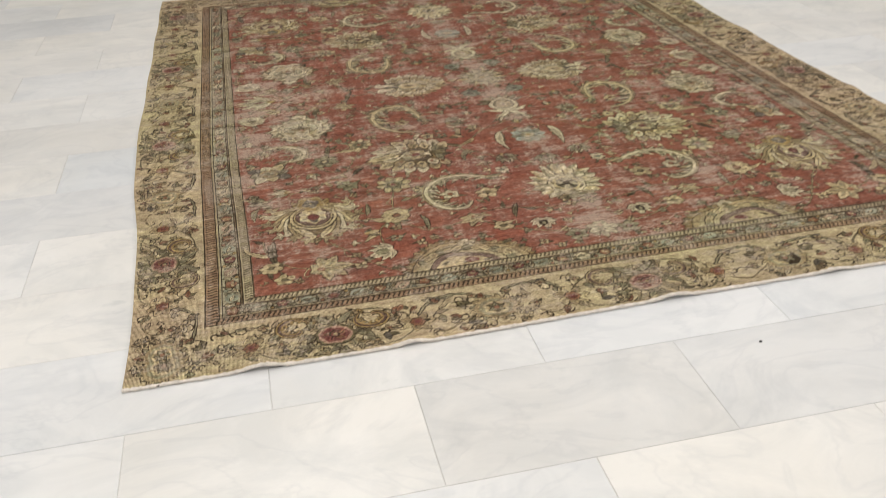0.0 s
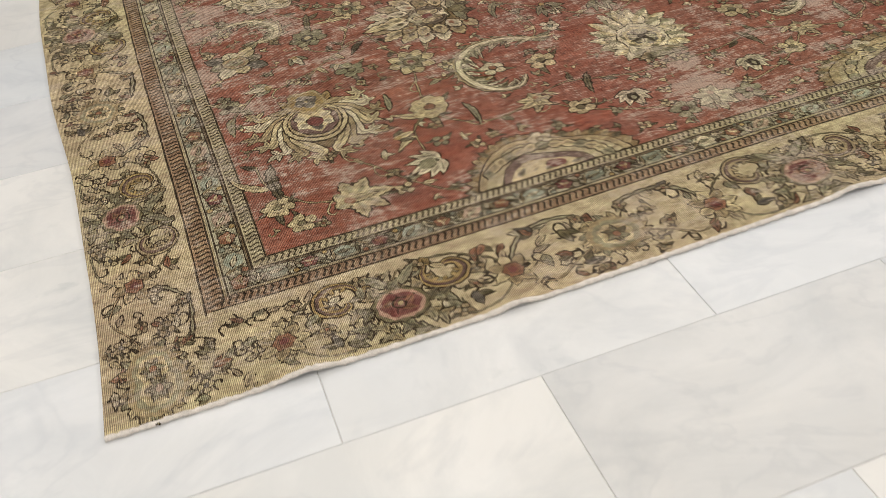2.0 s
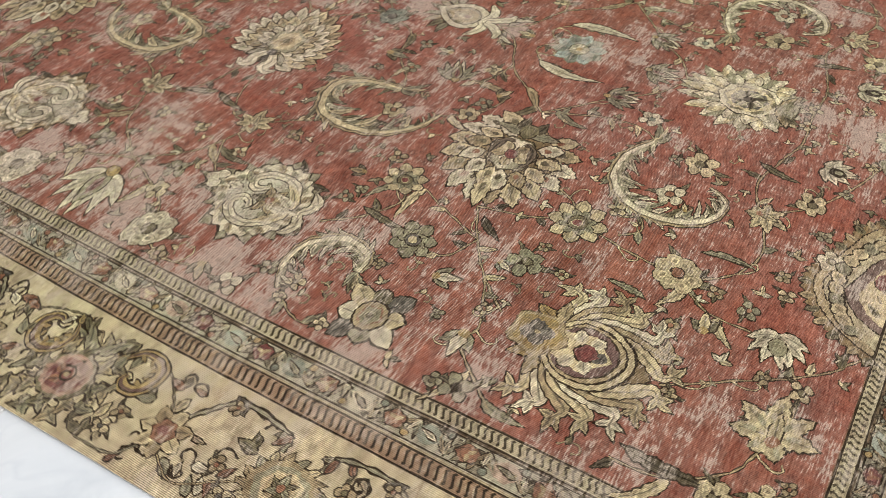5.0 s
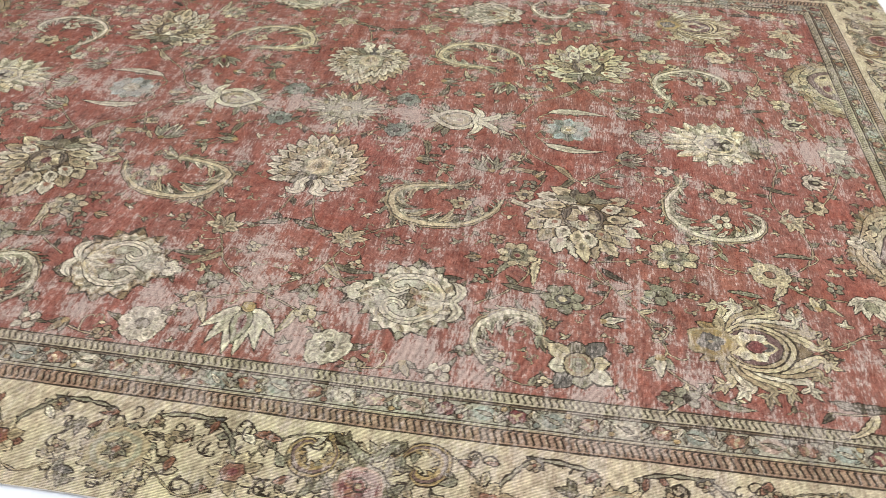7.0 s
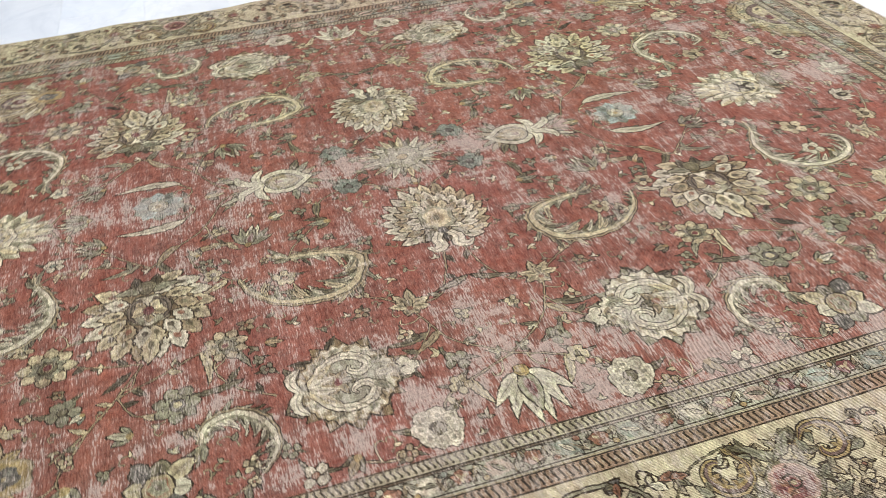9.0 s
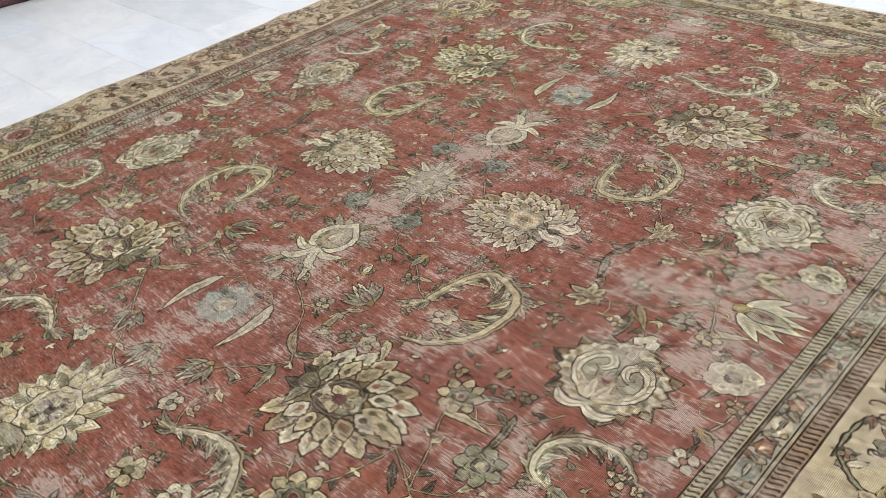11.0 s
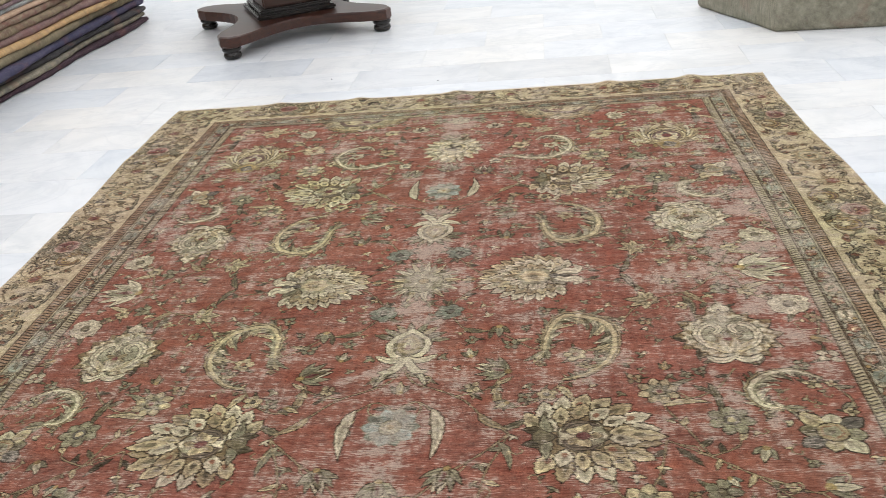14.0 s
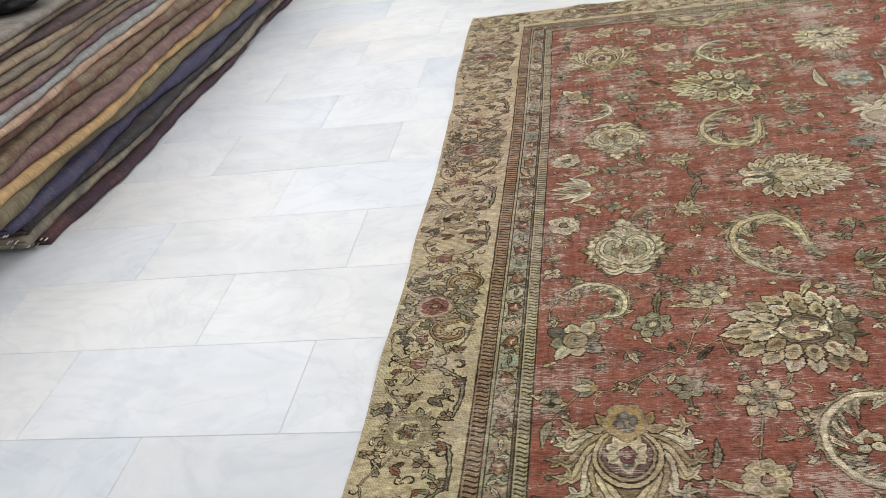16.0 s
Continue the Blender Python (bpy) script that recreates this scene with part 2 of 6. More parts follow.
def lathe(profile, seg=32):
    bm = bmesh.new()
    rings = []
    for r, z in profile:
        rings.append([bm.verts.new((r * math.cos(2 * math.pi * i / seg), r * math.sin(2 * math.pi * i / seg), z)) for i in range(seg)])
    for a, b in zip(rings, rings[1:]):
        for i in range(seg):
            bm.faces.new((a[i], a[(i + 1) % seg], b[(i + 1) % seg], b[i]))
    bm.faces.new(rings[0][::-1])
    bm.faces.new(rings[-1])
    return bm


# ---- the room ----
X0, X1, Y0, Y1 = -4.6, 7.6, -4.4, 10.2
for nm, bx in (("wall_west", (X0 - 0.2, Y0 - 0.2, 0, X0, Y1 + 0.2, CEIL)), ("wall_east", (X1, Y0 - 0.2, 0, X1 + 0.2, Y1 + 0.2, CEIL)),
               ("wall_south", (X0, Y0 - 0.2, 0, X1, Y0, CEIL)), ("wall_north", (X0, Y1, 0, X1, Y1 + 0.2, CEIL))):
    tagged(part(nm, box(bmesh.new(), *bx), PLASTER), "plain pale painted shop wall", "wall", kind="structure")
tagged(part("ceiling", box(bmesh.new(), X0 - 0.2, Y0 - 0.2, CEIL, X1 + 0.2, Y1 + 0.2, CEIL + 0.2), CEILING), "plain white painted ceiling", "ceiling", kind="structure")
floor = tagged(part("floor", box(bmesh.new(), X0 - 0.2, Y0 - 0.2, -0.12, X1 + 0.2, Y1 + 0.2, -0.0025), GROUT), "white and grey marble slabs laid in running bond", "floor", kind="structure")

# ---- the rug: its plan ----
# u runs across (west to east), v along (south to north), from the middle star
RUG_Y, HALF_U, HALF_S, HALF_N = 4.33, 1.68, 2.16, 2.20
FIELD_U, FIELD_S, FIELD_N = 1.250, 1.775, 1.813
BUCKLES = (  # edge, place along it, half width, lift, reach inwards
    ("S", -1.25, 0.055, 0.015, 0.10), ("S", -0.80, 0.045, 0.011, 0.08), ("S", 0.05, 0.06, 0.013, 0.11), ("S", 0.62, 0.05, 0.009, 0.10),
    ("S", 1.10, 0.06, 0.009, 0.10), ("E", -0.74, 0.06, 0.010, 0.10), ("E", 0.28, 0.10, 0.007, 0.12), ("E", 0.92, 0.09, 0.006, 0.10), ("E", -1.35, 0.09, 0.006, 0.10))


def rug_height(u, v):
    z = 0.0075 + 0.0012 * math.sin(2.3 * u + 0.7) * math.sin(1.9 * v + 0.3)
    south, east = v + HALF_S, HALF_U - u
    for edge, at, wide, lift, reach in BUCKLES:
        along, inward = (u, south) if edge == "S" else (v, east)
        if inward < 4 * reach:
            z += lift * math.exp(-((along - at) / wide) ** 2 - (max(inward, 0) / reach) ** 2)
    return z


def rug_place(u, v, lift=0.0):
    y = RUG_Y + v + 0.010 * u + 0.004 * math.sin(3.1 * u + 1.0)
    # the edges have crept a little out of true; the field has not
    s = min(1.0, max(0.0, (y - 2.55) / 1.45))
    s = s * s * (3 - 2 * s)
    west, east = -0.502 - 0.079 * s, 2.858 - 0.048 * s
    drift = (-0.026 if u < 0 else -0.018) * s * min(1.0, max(0.0, (abs(u) - 0.95) / 0.28))
    k = min(1.0, max(0.0, (abs(u) - 1.42) / 0.26))
    x = 1.136 + u + drift + k * ((west - 1.136 + HALF_U - drift) if u < 0 else (east - 1.136 - HALF_U - drift)) + 0.003 * math.sin(9 * v) * k
    return x, y, rug_height(u, v) + lift


# dyes of the old wool, already bleached
BRICK, ROSE, CREAM, PALE, OLIVE = (0.205, 0.070, 0.044), (0.25, 0.085, 0.065), (0.48, 0.405, 0.235), (0.55, 0.495, 0.34), (0.125, 0.108, 0.055)
SAGE, TEAL, UMBER, GOLD, TAN = (0.25, 0.235, 0.145), (0.185, 0.205, 0.152), (0.026, 0.017, 0.008), (0.30, 0.215, 0.085), (0.315, 0.25, 0.138)
WINE, SLATE, RUST, MOSS = (0.135, 0.040, 0.034), (0.088, 0.080, 0.062), (0.20, 0.092, 0.048), (0.070, 0.056, 0.028)


DYE_LOT = random.Random(21)


class Weave:
    """Gathers dyed flat shapes of the pile in rug coordinates, then makes them one mesh."""

    def __init__(self):
        self.verts, self.faces, self.dyes = [], [], []

    def shape(self, pts, dye, level):
        area = sum(a[0] * b[1] - b[0] * a[1] for a, b in zip(pts, pts[1:] + pts[:1]))
        if area < 0:
            pts = pts[::-1]
        k = DYE_LOT.uniform(1.02, 1.26) if level else 1.15
        dye = (*(c * k for c in dye[:3]), 1.0 if level else 0.0)
        lift = 0.00022 * level
        rim = [rug_place(u, v, lift) for u, v in pts]
        i, n = len(self.verts), len(pts)
        self.verts += rim
        heights = [p[2] for p in rim]
        if n > 6 and max(heights) - min(heights) > 0.0015:
            # on a buckle: follow the ground inside the outline too
            c = (sum(p[0] for p in pts) / n, sum(p[1] for p in pts) / n)
            for q in (0.66, 0.33):
                self.verts += [rug_place(c[0] + (u - c[0]) * q, c[1] + (v - c[1]) * q, lift) for u, v in pts]
            self.verts.append(rug_place(c[0], c[1], lift))
            for r in (0, n):
                for m in range(n):
                    self.faces.append([i + r + m, i + r + (m + 1) % n, i + r + n + (m + 1) % n, i + r + n + m])
            for m in range(n):
                self.faces.append([i + 2 * n + m, i + 2 * n + (m + 1) % n, i + 3 * n])
            self.dyes += [dye] * (3 * n)
        else:
            self.faces.append(list(range(i, i + n)))
            self.dyes.append(dye)

    def strip(self, left, right, dye, level):
        for k in range(len(left) - 1):
            self.shape([left[k], right[k], right[k + 1], left[k + 1]], dye, level)

    def make(self, name, parent, label="", kind=""):
        me = bpy.data.meshes.new(name)
        me.from_pydata(self.verts, [], self.faces)
        at = me.attributes.new("dye", "FLOAT_COLOR", "CORNER")
        cols = np.repeat(np.array(self.dyes, dtype=np.float32), [len(f) for f in self.faces], axis=0)
        at.data.foreach_set("color", cols.ravel())
        me.materials.append(WOOL)
        ob = new(name, me)
        ob.parent = parent
        return tagged(ob, label, kind=kind)


class Place:
    """A motif's own frame in rug coordinates: x forwards along its stem, y to its side."""

    def __init__(self, weave, a, b, angle=0.0, size=1.0, su=1, sv=1):
        self.w, self.a, self.b, self.size, self.su, self.sv = weave, a, b, size, su, sv
        self.side, self.calm = "", False
        self.c, self.s = math.cos(radians(angle)), math.sin(radians(angle))

    def at(self, x, y):
        a = self.a + self.size * (x * self.c - y * self.s)
        b = self.b + self.size * (x * self.s + y * self.c)
        j = noise.noise_vector((a * 70 + 9 * self.su, b * 70 + 5 * self.sv, 0.0))
        k = noise.noise_vector((a * 11 + 3 * self.su, b * 11 + 7 * self.sv, 4.0))
        q = 0.2 if self.calm else 1.0
        a, b = a + q * (0.0030 * j[0] + 0.006 * k[0]), b + q * (0.0030 * j[1] + 0.006 * k[1])
        if not self.calm and self.side:
            b *= 0.94 if self.side in ("S", "N") else 1.02
        if self.side:
            b = max(b, 0.007)
            return {"W": (-HALF_U + b, a), "E": (HALF_U - b, a), "S": (a, -HALF_S + b), "N": (a, HALF_N - b)}[self.side]
        return self.su * a, self.sv * b * (1.02 if self.sv > 0 else 1.0)

    def shape(self, pts, dye, level, line=0.0, line_dye=UMBER):
        if line:
            self.w.shape(knotted([self.at(*p) for p in grown(pts, 1.3 * line / self.size)]), line_dye, level - 0.5)
        flat = [self.at(*p) for p in pts]
        self.w.shape(knotted(flat), dye, level)
        cx, cy = sum(p[0] for p in flat) / len(flat), sum(p[1] for p in flat) / len(flat)
        reach = max(math.dist(p, (cx, cy)) for p in flat)
        if line and 0.013 < reach < 0.055 and not isinstance(pts, Leaf):
            # a darker inner contour, as the weaver shades a figure
            for q, shade, up in ((0.70, 0.62, 0.08), (0.56, 1.08, 0.14)):
                self.w.shape(knotted([(cx + (x - cx) * q, cy + (y - cy) * q) for x, y in flat]), tuple(c * shade for c in dye), level + up)
        if isinstance(pts, Leaf) and pts.long * self.size > 0.022:
            if reach > 0.016:
                self.w.shape(knotted([(cx + (x - cx) * 0.66, cy + (y - cy) * 0.60) for x, y in flat]), tuple(c * 0.74 for c in dye), level + 0.06)
            wide = [0.0014 / self.size] * len(pts.vein)
            l, r = offset_line(pts.vein, wide)
            self.w.strip([self.at(*p) for p in l], [self.at(*p) for p in r], tuple(c * 0.30 for c in dye), level + 0.16)


def knotted(pts):
    """The outline with the small steps that knots give it."""
    out = []
    span = max(max(p[0] for p in pts) - min(p[0] for p in pts), max(p[1] for p in pts) - min(p[1] for p in pts))
    step = 0.0040 if span > 0.026 else 0.0
    for (x0, y0), (x1, y1) in zip(pts, pts[1:] + pts[:1]):
        n = max(1, math.ceil(math.hypot(x1 - x0, y1 - y0) / 0.0055))
        for i in range(n):
            x, y = x0 + (x1 - x0) * i / n, y0 + (y1 - y0) * i / n
            j = noise.noise_vector((x * 230, y * 230, 7.0))
            x, y = x + 0.0019 * j[0], y + 0.0019 * j[1]
            if step:
                x, y = 0.3 * x + 0.7 * step * round(x / step), 0.3 * y + 0.7 * step * round(y / step)
            if not out or math.dist(out[-1], (x, y)) > 0.0008:
                out.append((x, y))
    return out if len(out) > 2 else list(pts)


def grown(pts, d):
    out, n = [], len(pts)
    sign = 1 if sum(pts[i][0] * pts[(i + 1) % n][1] - pts[(i + 1) % n][0] * pts[i][1] for i in range(n)) > 0 else -1
    for i in range(n):
        (x0, y0), (x1, y1), (x2, y2) = pts[i - 1], pts[i], pts[(i + 1) % n]
        ax, ay, bx, by = x1 - x0, y1 - y0, x2 - x1, y2 - y1
        la, lb = math.hypot(ax, ay) or 1, math.hypot(bx, by) or 1
        nx, ny = sign * (ay / la + by / lb), -sign * (ax / la + bx / lb)
        ln = math.hypot(nx, ny)
        if ln < 0.25:
            nx, ny, ln = sign * ay / la, -sign * ax / la, 1.0
        k = d / ln * min(1.6, 2 / max(ln, 0.6) * 0.8)
        out.append((x1 + nx * k, y1 + ny * k))
    return out


class Leaf(list):
    """An outline with its middle vein."""


def leaf_pts(x, y, angle, long, wide, bend=0.0, blunt=0.75, n=8, saw=0.0):
    c, s = math.cos(radians(angle)), math.sin(radians(angle))
    up, down = [], []
    for i in range(n + 1):
        t = i / n
        w = wide * 0.5 * math.sin(math.pi * t ** blunt) ** 0.9 * (1 - saw * (i % 2)) if 0 < t < 1 else 0
        px, py = long * t, bend * long * t * t
        up.append((px, py + w))
        if 0 < i < n:
            down.append((px, py - w))
    out = Leaf((x + c * px - s * py, y + s * px + c * py) for px, py in down + up[::-1])
    out.long = long
    out.vein = [(x + c * long * t - s * bend * long * t * t, y + s * long * t + c * bend * long * t * t) for t in (0.2, 0.4, 0.6, 0.8)]
    return out


def disc_pts(x, y, rx, ry=None, n=14, wob=0.0, k=0):
    ry = ry or rx
    return [(x + rx * (1 + wob * math.cos(k * a)) * math.cos(a), y + ry * (1 + wob * math.cos(k * a)) * math.sin(a)) for a in (2 * math.pi * i / n for i in range(n))]


def spline(pts, per=8):
    out = []
    p = [pts[0]] + list(pts) + [pts[-1]]
    for i in range(1, len(p) - 2):
        for k in range(per):
            t = k / per
            out.append(tuple(0.5 * (2 * p[i][j] + (p[i + 1][j] - p[i - 1][j]) * t + (2 * p[i - 1][j] - 5 * p[i][j] + 4 * p[i + 1][j] - p[i + 2][j]) * t * t
                                    + (3 * p[i][j] - p[i - 1][j] - 3 * p[i + 1][j] + p[i + 2][j]) * t ** 3) for j in (0, 1)))
    return out + [tuple(pts[-1])]


def offset_line(line, widths):
    left, right = [], []
    for i, (x, y) in enumerate(line):
        x0, y0 = line[max(i - 1, 0)]
        x1, y1 = line[min(i + 1, len(line) - 1)]
        l = math.hypot(x1 - x0, y1 - y0) or 1
        nx, ny, w = -(y1 - y0) / l, (x1 - x0) / l, widths[i]
        left.append((x + nx * w, y + ny * w))
        right.append((x - nx * w, y - ny * w))
    return left, right


def vine(pl, pts, wide=0.0045, dye=MOSS, core=TAN, level=1, per=8):
    line = spline(pts, per)
    for w, d, lv in ((wide, dye, level), (wide * 0.42, core, level + 0.5)):
        l, r = offset_line(line, [w * (0.85 + 0.3 * math.sin(2.1 * i)) / pl.size for i in range(len(line))])
        pl.w.strip([pl.at(*q) for q in l], [pl.at(*q) for q in r], d, lv)


def tongue(pl, pts, wide, dye, level, fork=0.16):
    """A long leaf that sweeps along a curve and ends in a split, curled tip."""
    (x0, y0), (x, y) = pts[-2], pts[-1]
    a = math.degrees(math.atan2(y - y0, x - x0))
    for turn, k in ((48, 0.85), (-42, 0.8), (8, 1.1)):
        pl.shape(leaf_pts(x - 0.5 * (x - x0), y - 0.5 * (y - y0), a + turn, fork * k * 1.5, fork * 0.62, 0.25 if turn > 0 else -0.25), dye, level - 0.01, 0.0028)
    ribbon(pl, pts, wide, dye, level, 0.0030)


def spot(pl, x, y, rx, ry, dye, level, angle=0.0):
    """A soft-cornered blot of another dye."""
    c, s = math.cos(radians(angle)), math.sin(radians(angle))
    pl.shape([(x + c * px - s * py, y + s * px + c * py) for px, py in disc_pts(0, 0, rx, ry, 9, 0.12, 3)], dye, level)


def shingle(pl, x, y, angle, long, wide, dye, level, blot=OLIVE):
    """A broad pale petal with a notched edge and a dark blot at its root."""
    pl.shape(leaf_pts(x, y, angle, long, wide, 0.10, 0.95, 10, 0.22), dye, level, 0.0034)
    c, s = math.cos(radians(angle)), math.sin(radians(angle))
    spot(pl, x + c * long * 0.36, y + s * long * 0.36, long * 0.15, wide * 0.17, blot, level + 0.2, angle)


def spiral(pl, x, y, r, start, turns, dye, level, wide, hand=1):
    pts = [(x + r * (1 - 0.75 * k / 9) * math.cos(radians(start + hand * turns * 360 * k / 9)), y + r * (1 - 0.75 * k / 9) * math.sin(radians(start + hand * turns * 360 * k / 9))) for k in range(10)]
    line = spline(pts, 3)
    l, q = offset_line(line, [wide] * len(line))
    pl.w.strip([pl.at(*p) for p in l], [pl.at(*p) for p in q], dye, level)


def ribbon(pl, pts, wide, dye, level, line=0.0):
    """A swept leaf along a curve, full in the middle and pointed at its end, with a dark vein."""
    way = spline(pts, 5)
    n = len(way) - 1
    w = [wide * (0.35 + 0.65 * math.sin(math.pi * (0.15 + 0.70 * i / n))) * (1 - (i / n) ** 6) * (1 - 0.16 * (i % 2)) + 0.004 for i in range(n + 1)]
    for grow, d, up in ((line / pl.size, UMBER, -0.03), (0, dye, 0), (None, tuple(c * 0.34 for c in dye), 0.03)):
        width = [0.011] * (n + 1) if grow is None else [q + grow for q in w]
        l, r = offset_line(way, width)
        pl.w.strip([pl.at(*q) for q in l], [pl.at(*q) for q in r], d, level + up)


# ---- the motifs, each drawn round its own middle ----
def rosette(pl, n=8, petal=CREAM, ring=OLIVE, heart=WINE, r=1.0):
    pl.shape(disc_pts(0, 0, r * 0.62, n=16), UMBER, 1.5)
    for i in range(n):
        a = 360 * i / n + 9
        p = leaf_pts(r * 0.28 * math.cos(radians(a)), r * 0.28 * math.sin(radians(a)), a, r * 0.74, r * 4.1 / n, blunt=1.25)
        pl.shape([(x * (1 + 0.06 * math.sin(5 * i)), y) for x, y in p], petal if i % 2 else tuple(0.8 * c for c in petal), 3, 0.0030)
        q = leaf_pts(r * 0.12 * math.cos(radians(a + 20)), r * 0.12 * math.sin(radians(a + 20)), a + 20, r * 0.5, r * 2.6 / n, blunt=1.2)
        pl.shape(q, SAGE, 3.6, 0.0025)
    pl.shape(disc_pts(0, 0, r * 0.32), ring, 4.2, 0.003)
    pl.shape(disc_pts(0, 0, r * 0.16), heart, 5, 0.002, CREAM)


def small_flower(pl, n=5, petal=CREAM, heart=OLIVE):
    turn = 40 * math.sin(37 * pl.a + 53 * pl.b)
    for a, l in ((100, 1.7), (225, 1.5)):
        pl.shape(leaf_pts(0, 0, a + turn, l, 0.46, 0.35, n=9, saw=0.2), OLIVE, 2.2, 0.0026)
    pl.shape(disc_pts(0, 0, 0.5, n=8), UMBER, 2.6)
    for i in range(n):
        a = radians(360 * i / n + 20 + turn)
        d = 1.0 + 0.16 * math.sin(5 * i + 31 * pl.a)
        pl.shape(disc_pts(0.62 * d * math.cos(a), 0.62 * d * math.sin(a), 0.40, 0.36, 9, 0.10, 3), petal if i % 3 else tuple(0.82 * c for c in petal), 3, 0.0026)
        pl.shape(disc_pts(0.60 * d * math.cos(a), 0.60 * d * math.sin(a), 0.12, n=5), tuple(0.5 * c for c in petal), 3.6)
    pl.shape(disc_pts(0, 0, 0.27, n=8), heart, 4, 0.002)


def star_leaf(pl, petal=CREAM, back=OLIVE):
    # a ragged bell: notched petals of uneven length about a folded heart
    t = 17 * math.sin(41 * pl.a + 23 * pl.b)
    pl.shape(disc_pts(0.1, 0, 0.5, 0.46, 12, 0.12, 5), back, 2.6, 0.003)
    for k, (a, l) in enumerate(((4, 1.15), (42, 0.95), (-36, 1.05), (84, 0.80), (-78, 0.90), (140, 0.55), (-150, 0.62))):
        pl.shape(leaf_pts(0, 0, a + t, l, 0.50, 0.18 if k % 2 else -0.18, 0.95, 10, 0.26), petal if k % 3 else tuple(0.8 * c for c in petal), 3 + 0.05 * k, 0.0030)
        spot(pl, 0.42 * math.cos(radians(a + t)), 0.42 * math.sin(radians(a + t)), 0.15, 0.06, back, 3.7, a + t)
    pl.shape(leaf_pts(-0.2, 0, t, 0.85, 0.28), tuple(0.7 * c for c in petal), 4, 0.0024)
    pl.shape(disc_pts(-0.12, 0, 0.15, n=8), RUST, 5)


def tulip(pl, petal=SAGE, back=OLIVE, heart=WINE):
    for a, l, w in ((62, 0.95, 0.34), (-62, 0.95, 0.34), (38, 1.12, 0.32), (-38, 1.12, 0.32), (17, 1.2, 0.3), (-17, 1.2, 0.3)):
        pl.shape(leaf_pts(-0.45, 0, a, l * 1.15, w, bend=-0.22 if a > 0 else 0.22), petal if abs(a) > 30 else PALE, 3, 0.0035)
    pl.shape(leaf_pts(-0.5, 0, 0, 1.15, 0.42), back, 4, 0.003)
    pl.shape(leaf_pts(-0.3, 0, 0, 0.65, 0.2), heart, 5)
    pl.shape(disc_pts(-0.5, 0, 0.16, n=8), GOLD, 5, 0.002)


def lotus(pl, heart=UMBER):
    for a, l in ((75, 0.8), (-75, 0.8), (50, 1.0), (-50, 1.0), (25, 1.1), (-25, 1.1), (0, 1.15)):
        pl.shape(leaf_pts(-0.4, 0, a, l, 0.36, bend=-0.15 if a > 0 else 0.15), PALE, 3, 0.0035)
    pl.shape(disc_pts(0.05, 0, 0.3, 0.22, n=10), heart, 4, 0.002)
    pl.shape(disc_pts(0.08, 0, 0.16, 0.1, n=8), SAGE, 5)


def bud(pl, petal=CREAM, back=OLIVE):
    for a in (40, -40, 0):
        pl.shape(leaf_pts(-0.4, 0, a, 1.1 if a == 0 else 0.85, 0.42), petal if a == 0 else back, 3 + (a == 0), 0.003)
    pl.shape(disc_pts(-0.35, 0, 0.2, n=8), GOLD, 5)


def leafy_palmette(pl):
    # overlapping pale leaves lean towards the tip round an oval bouquet; a dark foot at the stalk
    pl.shape([(x * 1.12 + 0.02, y) for x, y in disc_pts(0, 0, 0.72, 0.66, 28, 0.06, 13)], (0.17, 0.125, 0.06), 1.8, 0.0028)
    rows = ((0.60, 0.55, 15, 0.44, 0.29, 2.2), (0.38, 0.36, 11, 0.38, 0.27, 3.0))
    for row, (rx, ry, n, long, wide, lv) in enumerate(rows):
        order = sorted((-1, 1)[i % 2] * (10 + 152 * (i // 2) / (n // 2)) for i in range(n))
        for i, th in enumerate(sorted(order, key=lambda q: -abs(q))):
            a = radians(th)
            lean = th * (0.62 + 0.20 * abs(th) / 180)
            k = 1.18 if abs(th) < 40 else 1.0
            shingle(pl, rx * math.cos(a) - 0.06, ry * math.sin(a), lean, long * k, wide, (CREAM, PALE, CREAM, PALE, TAN)[(i + row) % 5], lv + 0.03 * i, (OLIVE, MOSS, RUST)[i % 3])
    shingle(pl, 0.52, 0, 0, 0.62, 0.26, CREAM, 3.5)
    pl.shape(disc_pts(-0.06, 0, 0.37, 0.33, 26, 0.08, 7), OLIVE, 3.7, 0.003)
    pl.shape(disc_pts(-0.06, 0, 0.34, 0.30, 26, 0.10, 7), PALE, 3.8, 0.0)
    for s in (1, -1):
        ribbon(pl, [(-0.34, s * 0.08), (-0.25, s * 0.22), (-0.06, s * 0.27), (0.12, s * 0.22), (0.20, s * 0.12)], 0.050, (0.13, 0.10, 0.065), 4.0, 0.0024)
        spot(pl, -0.05, s * 0.17, 0.12, 0.06, CREAM, 4.4, s * 20)
        spot(pl, 0.16, s * 0.13, 0.10, 0.06, SAGE, 4.4, -s * 30)
    for a in (0, 72, 144, 216, 288):
        pl.shape(leaf_pts(-0.05 + 0.06 * math.cos(radians(a)), 0.06 * math.sin(radians(a)), a, 0.22, 0.15, blunt=1.1), CREAM if a % 144 else TAN, 4.7, 0.0026)
    pl.shape(disc_pts(-0.05, 0, 0.10, 0.085, 8), WINE, 5.3, 0.002)
    for s in (1, -1):
        pl.shape(leaf_pts(-0.52, s * 0.05, s * 118, 0.42, 0.20, -s * 0.35, n=9, saw=0.2), SAGE, 4.6, 0.003)
        pl.shape(leaf_pts(-0.60, s * 0.10, s * 158, 0.30, 0.17, s * 0.2), MOSS, 4.9, 0.003)
    pl.shape(disc_pts(-0.62, 0, 0.16, 0.13, 10, 0.1, 3), OLIVE, 5.2, 0.003)


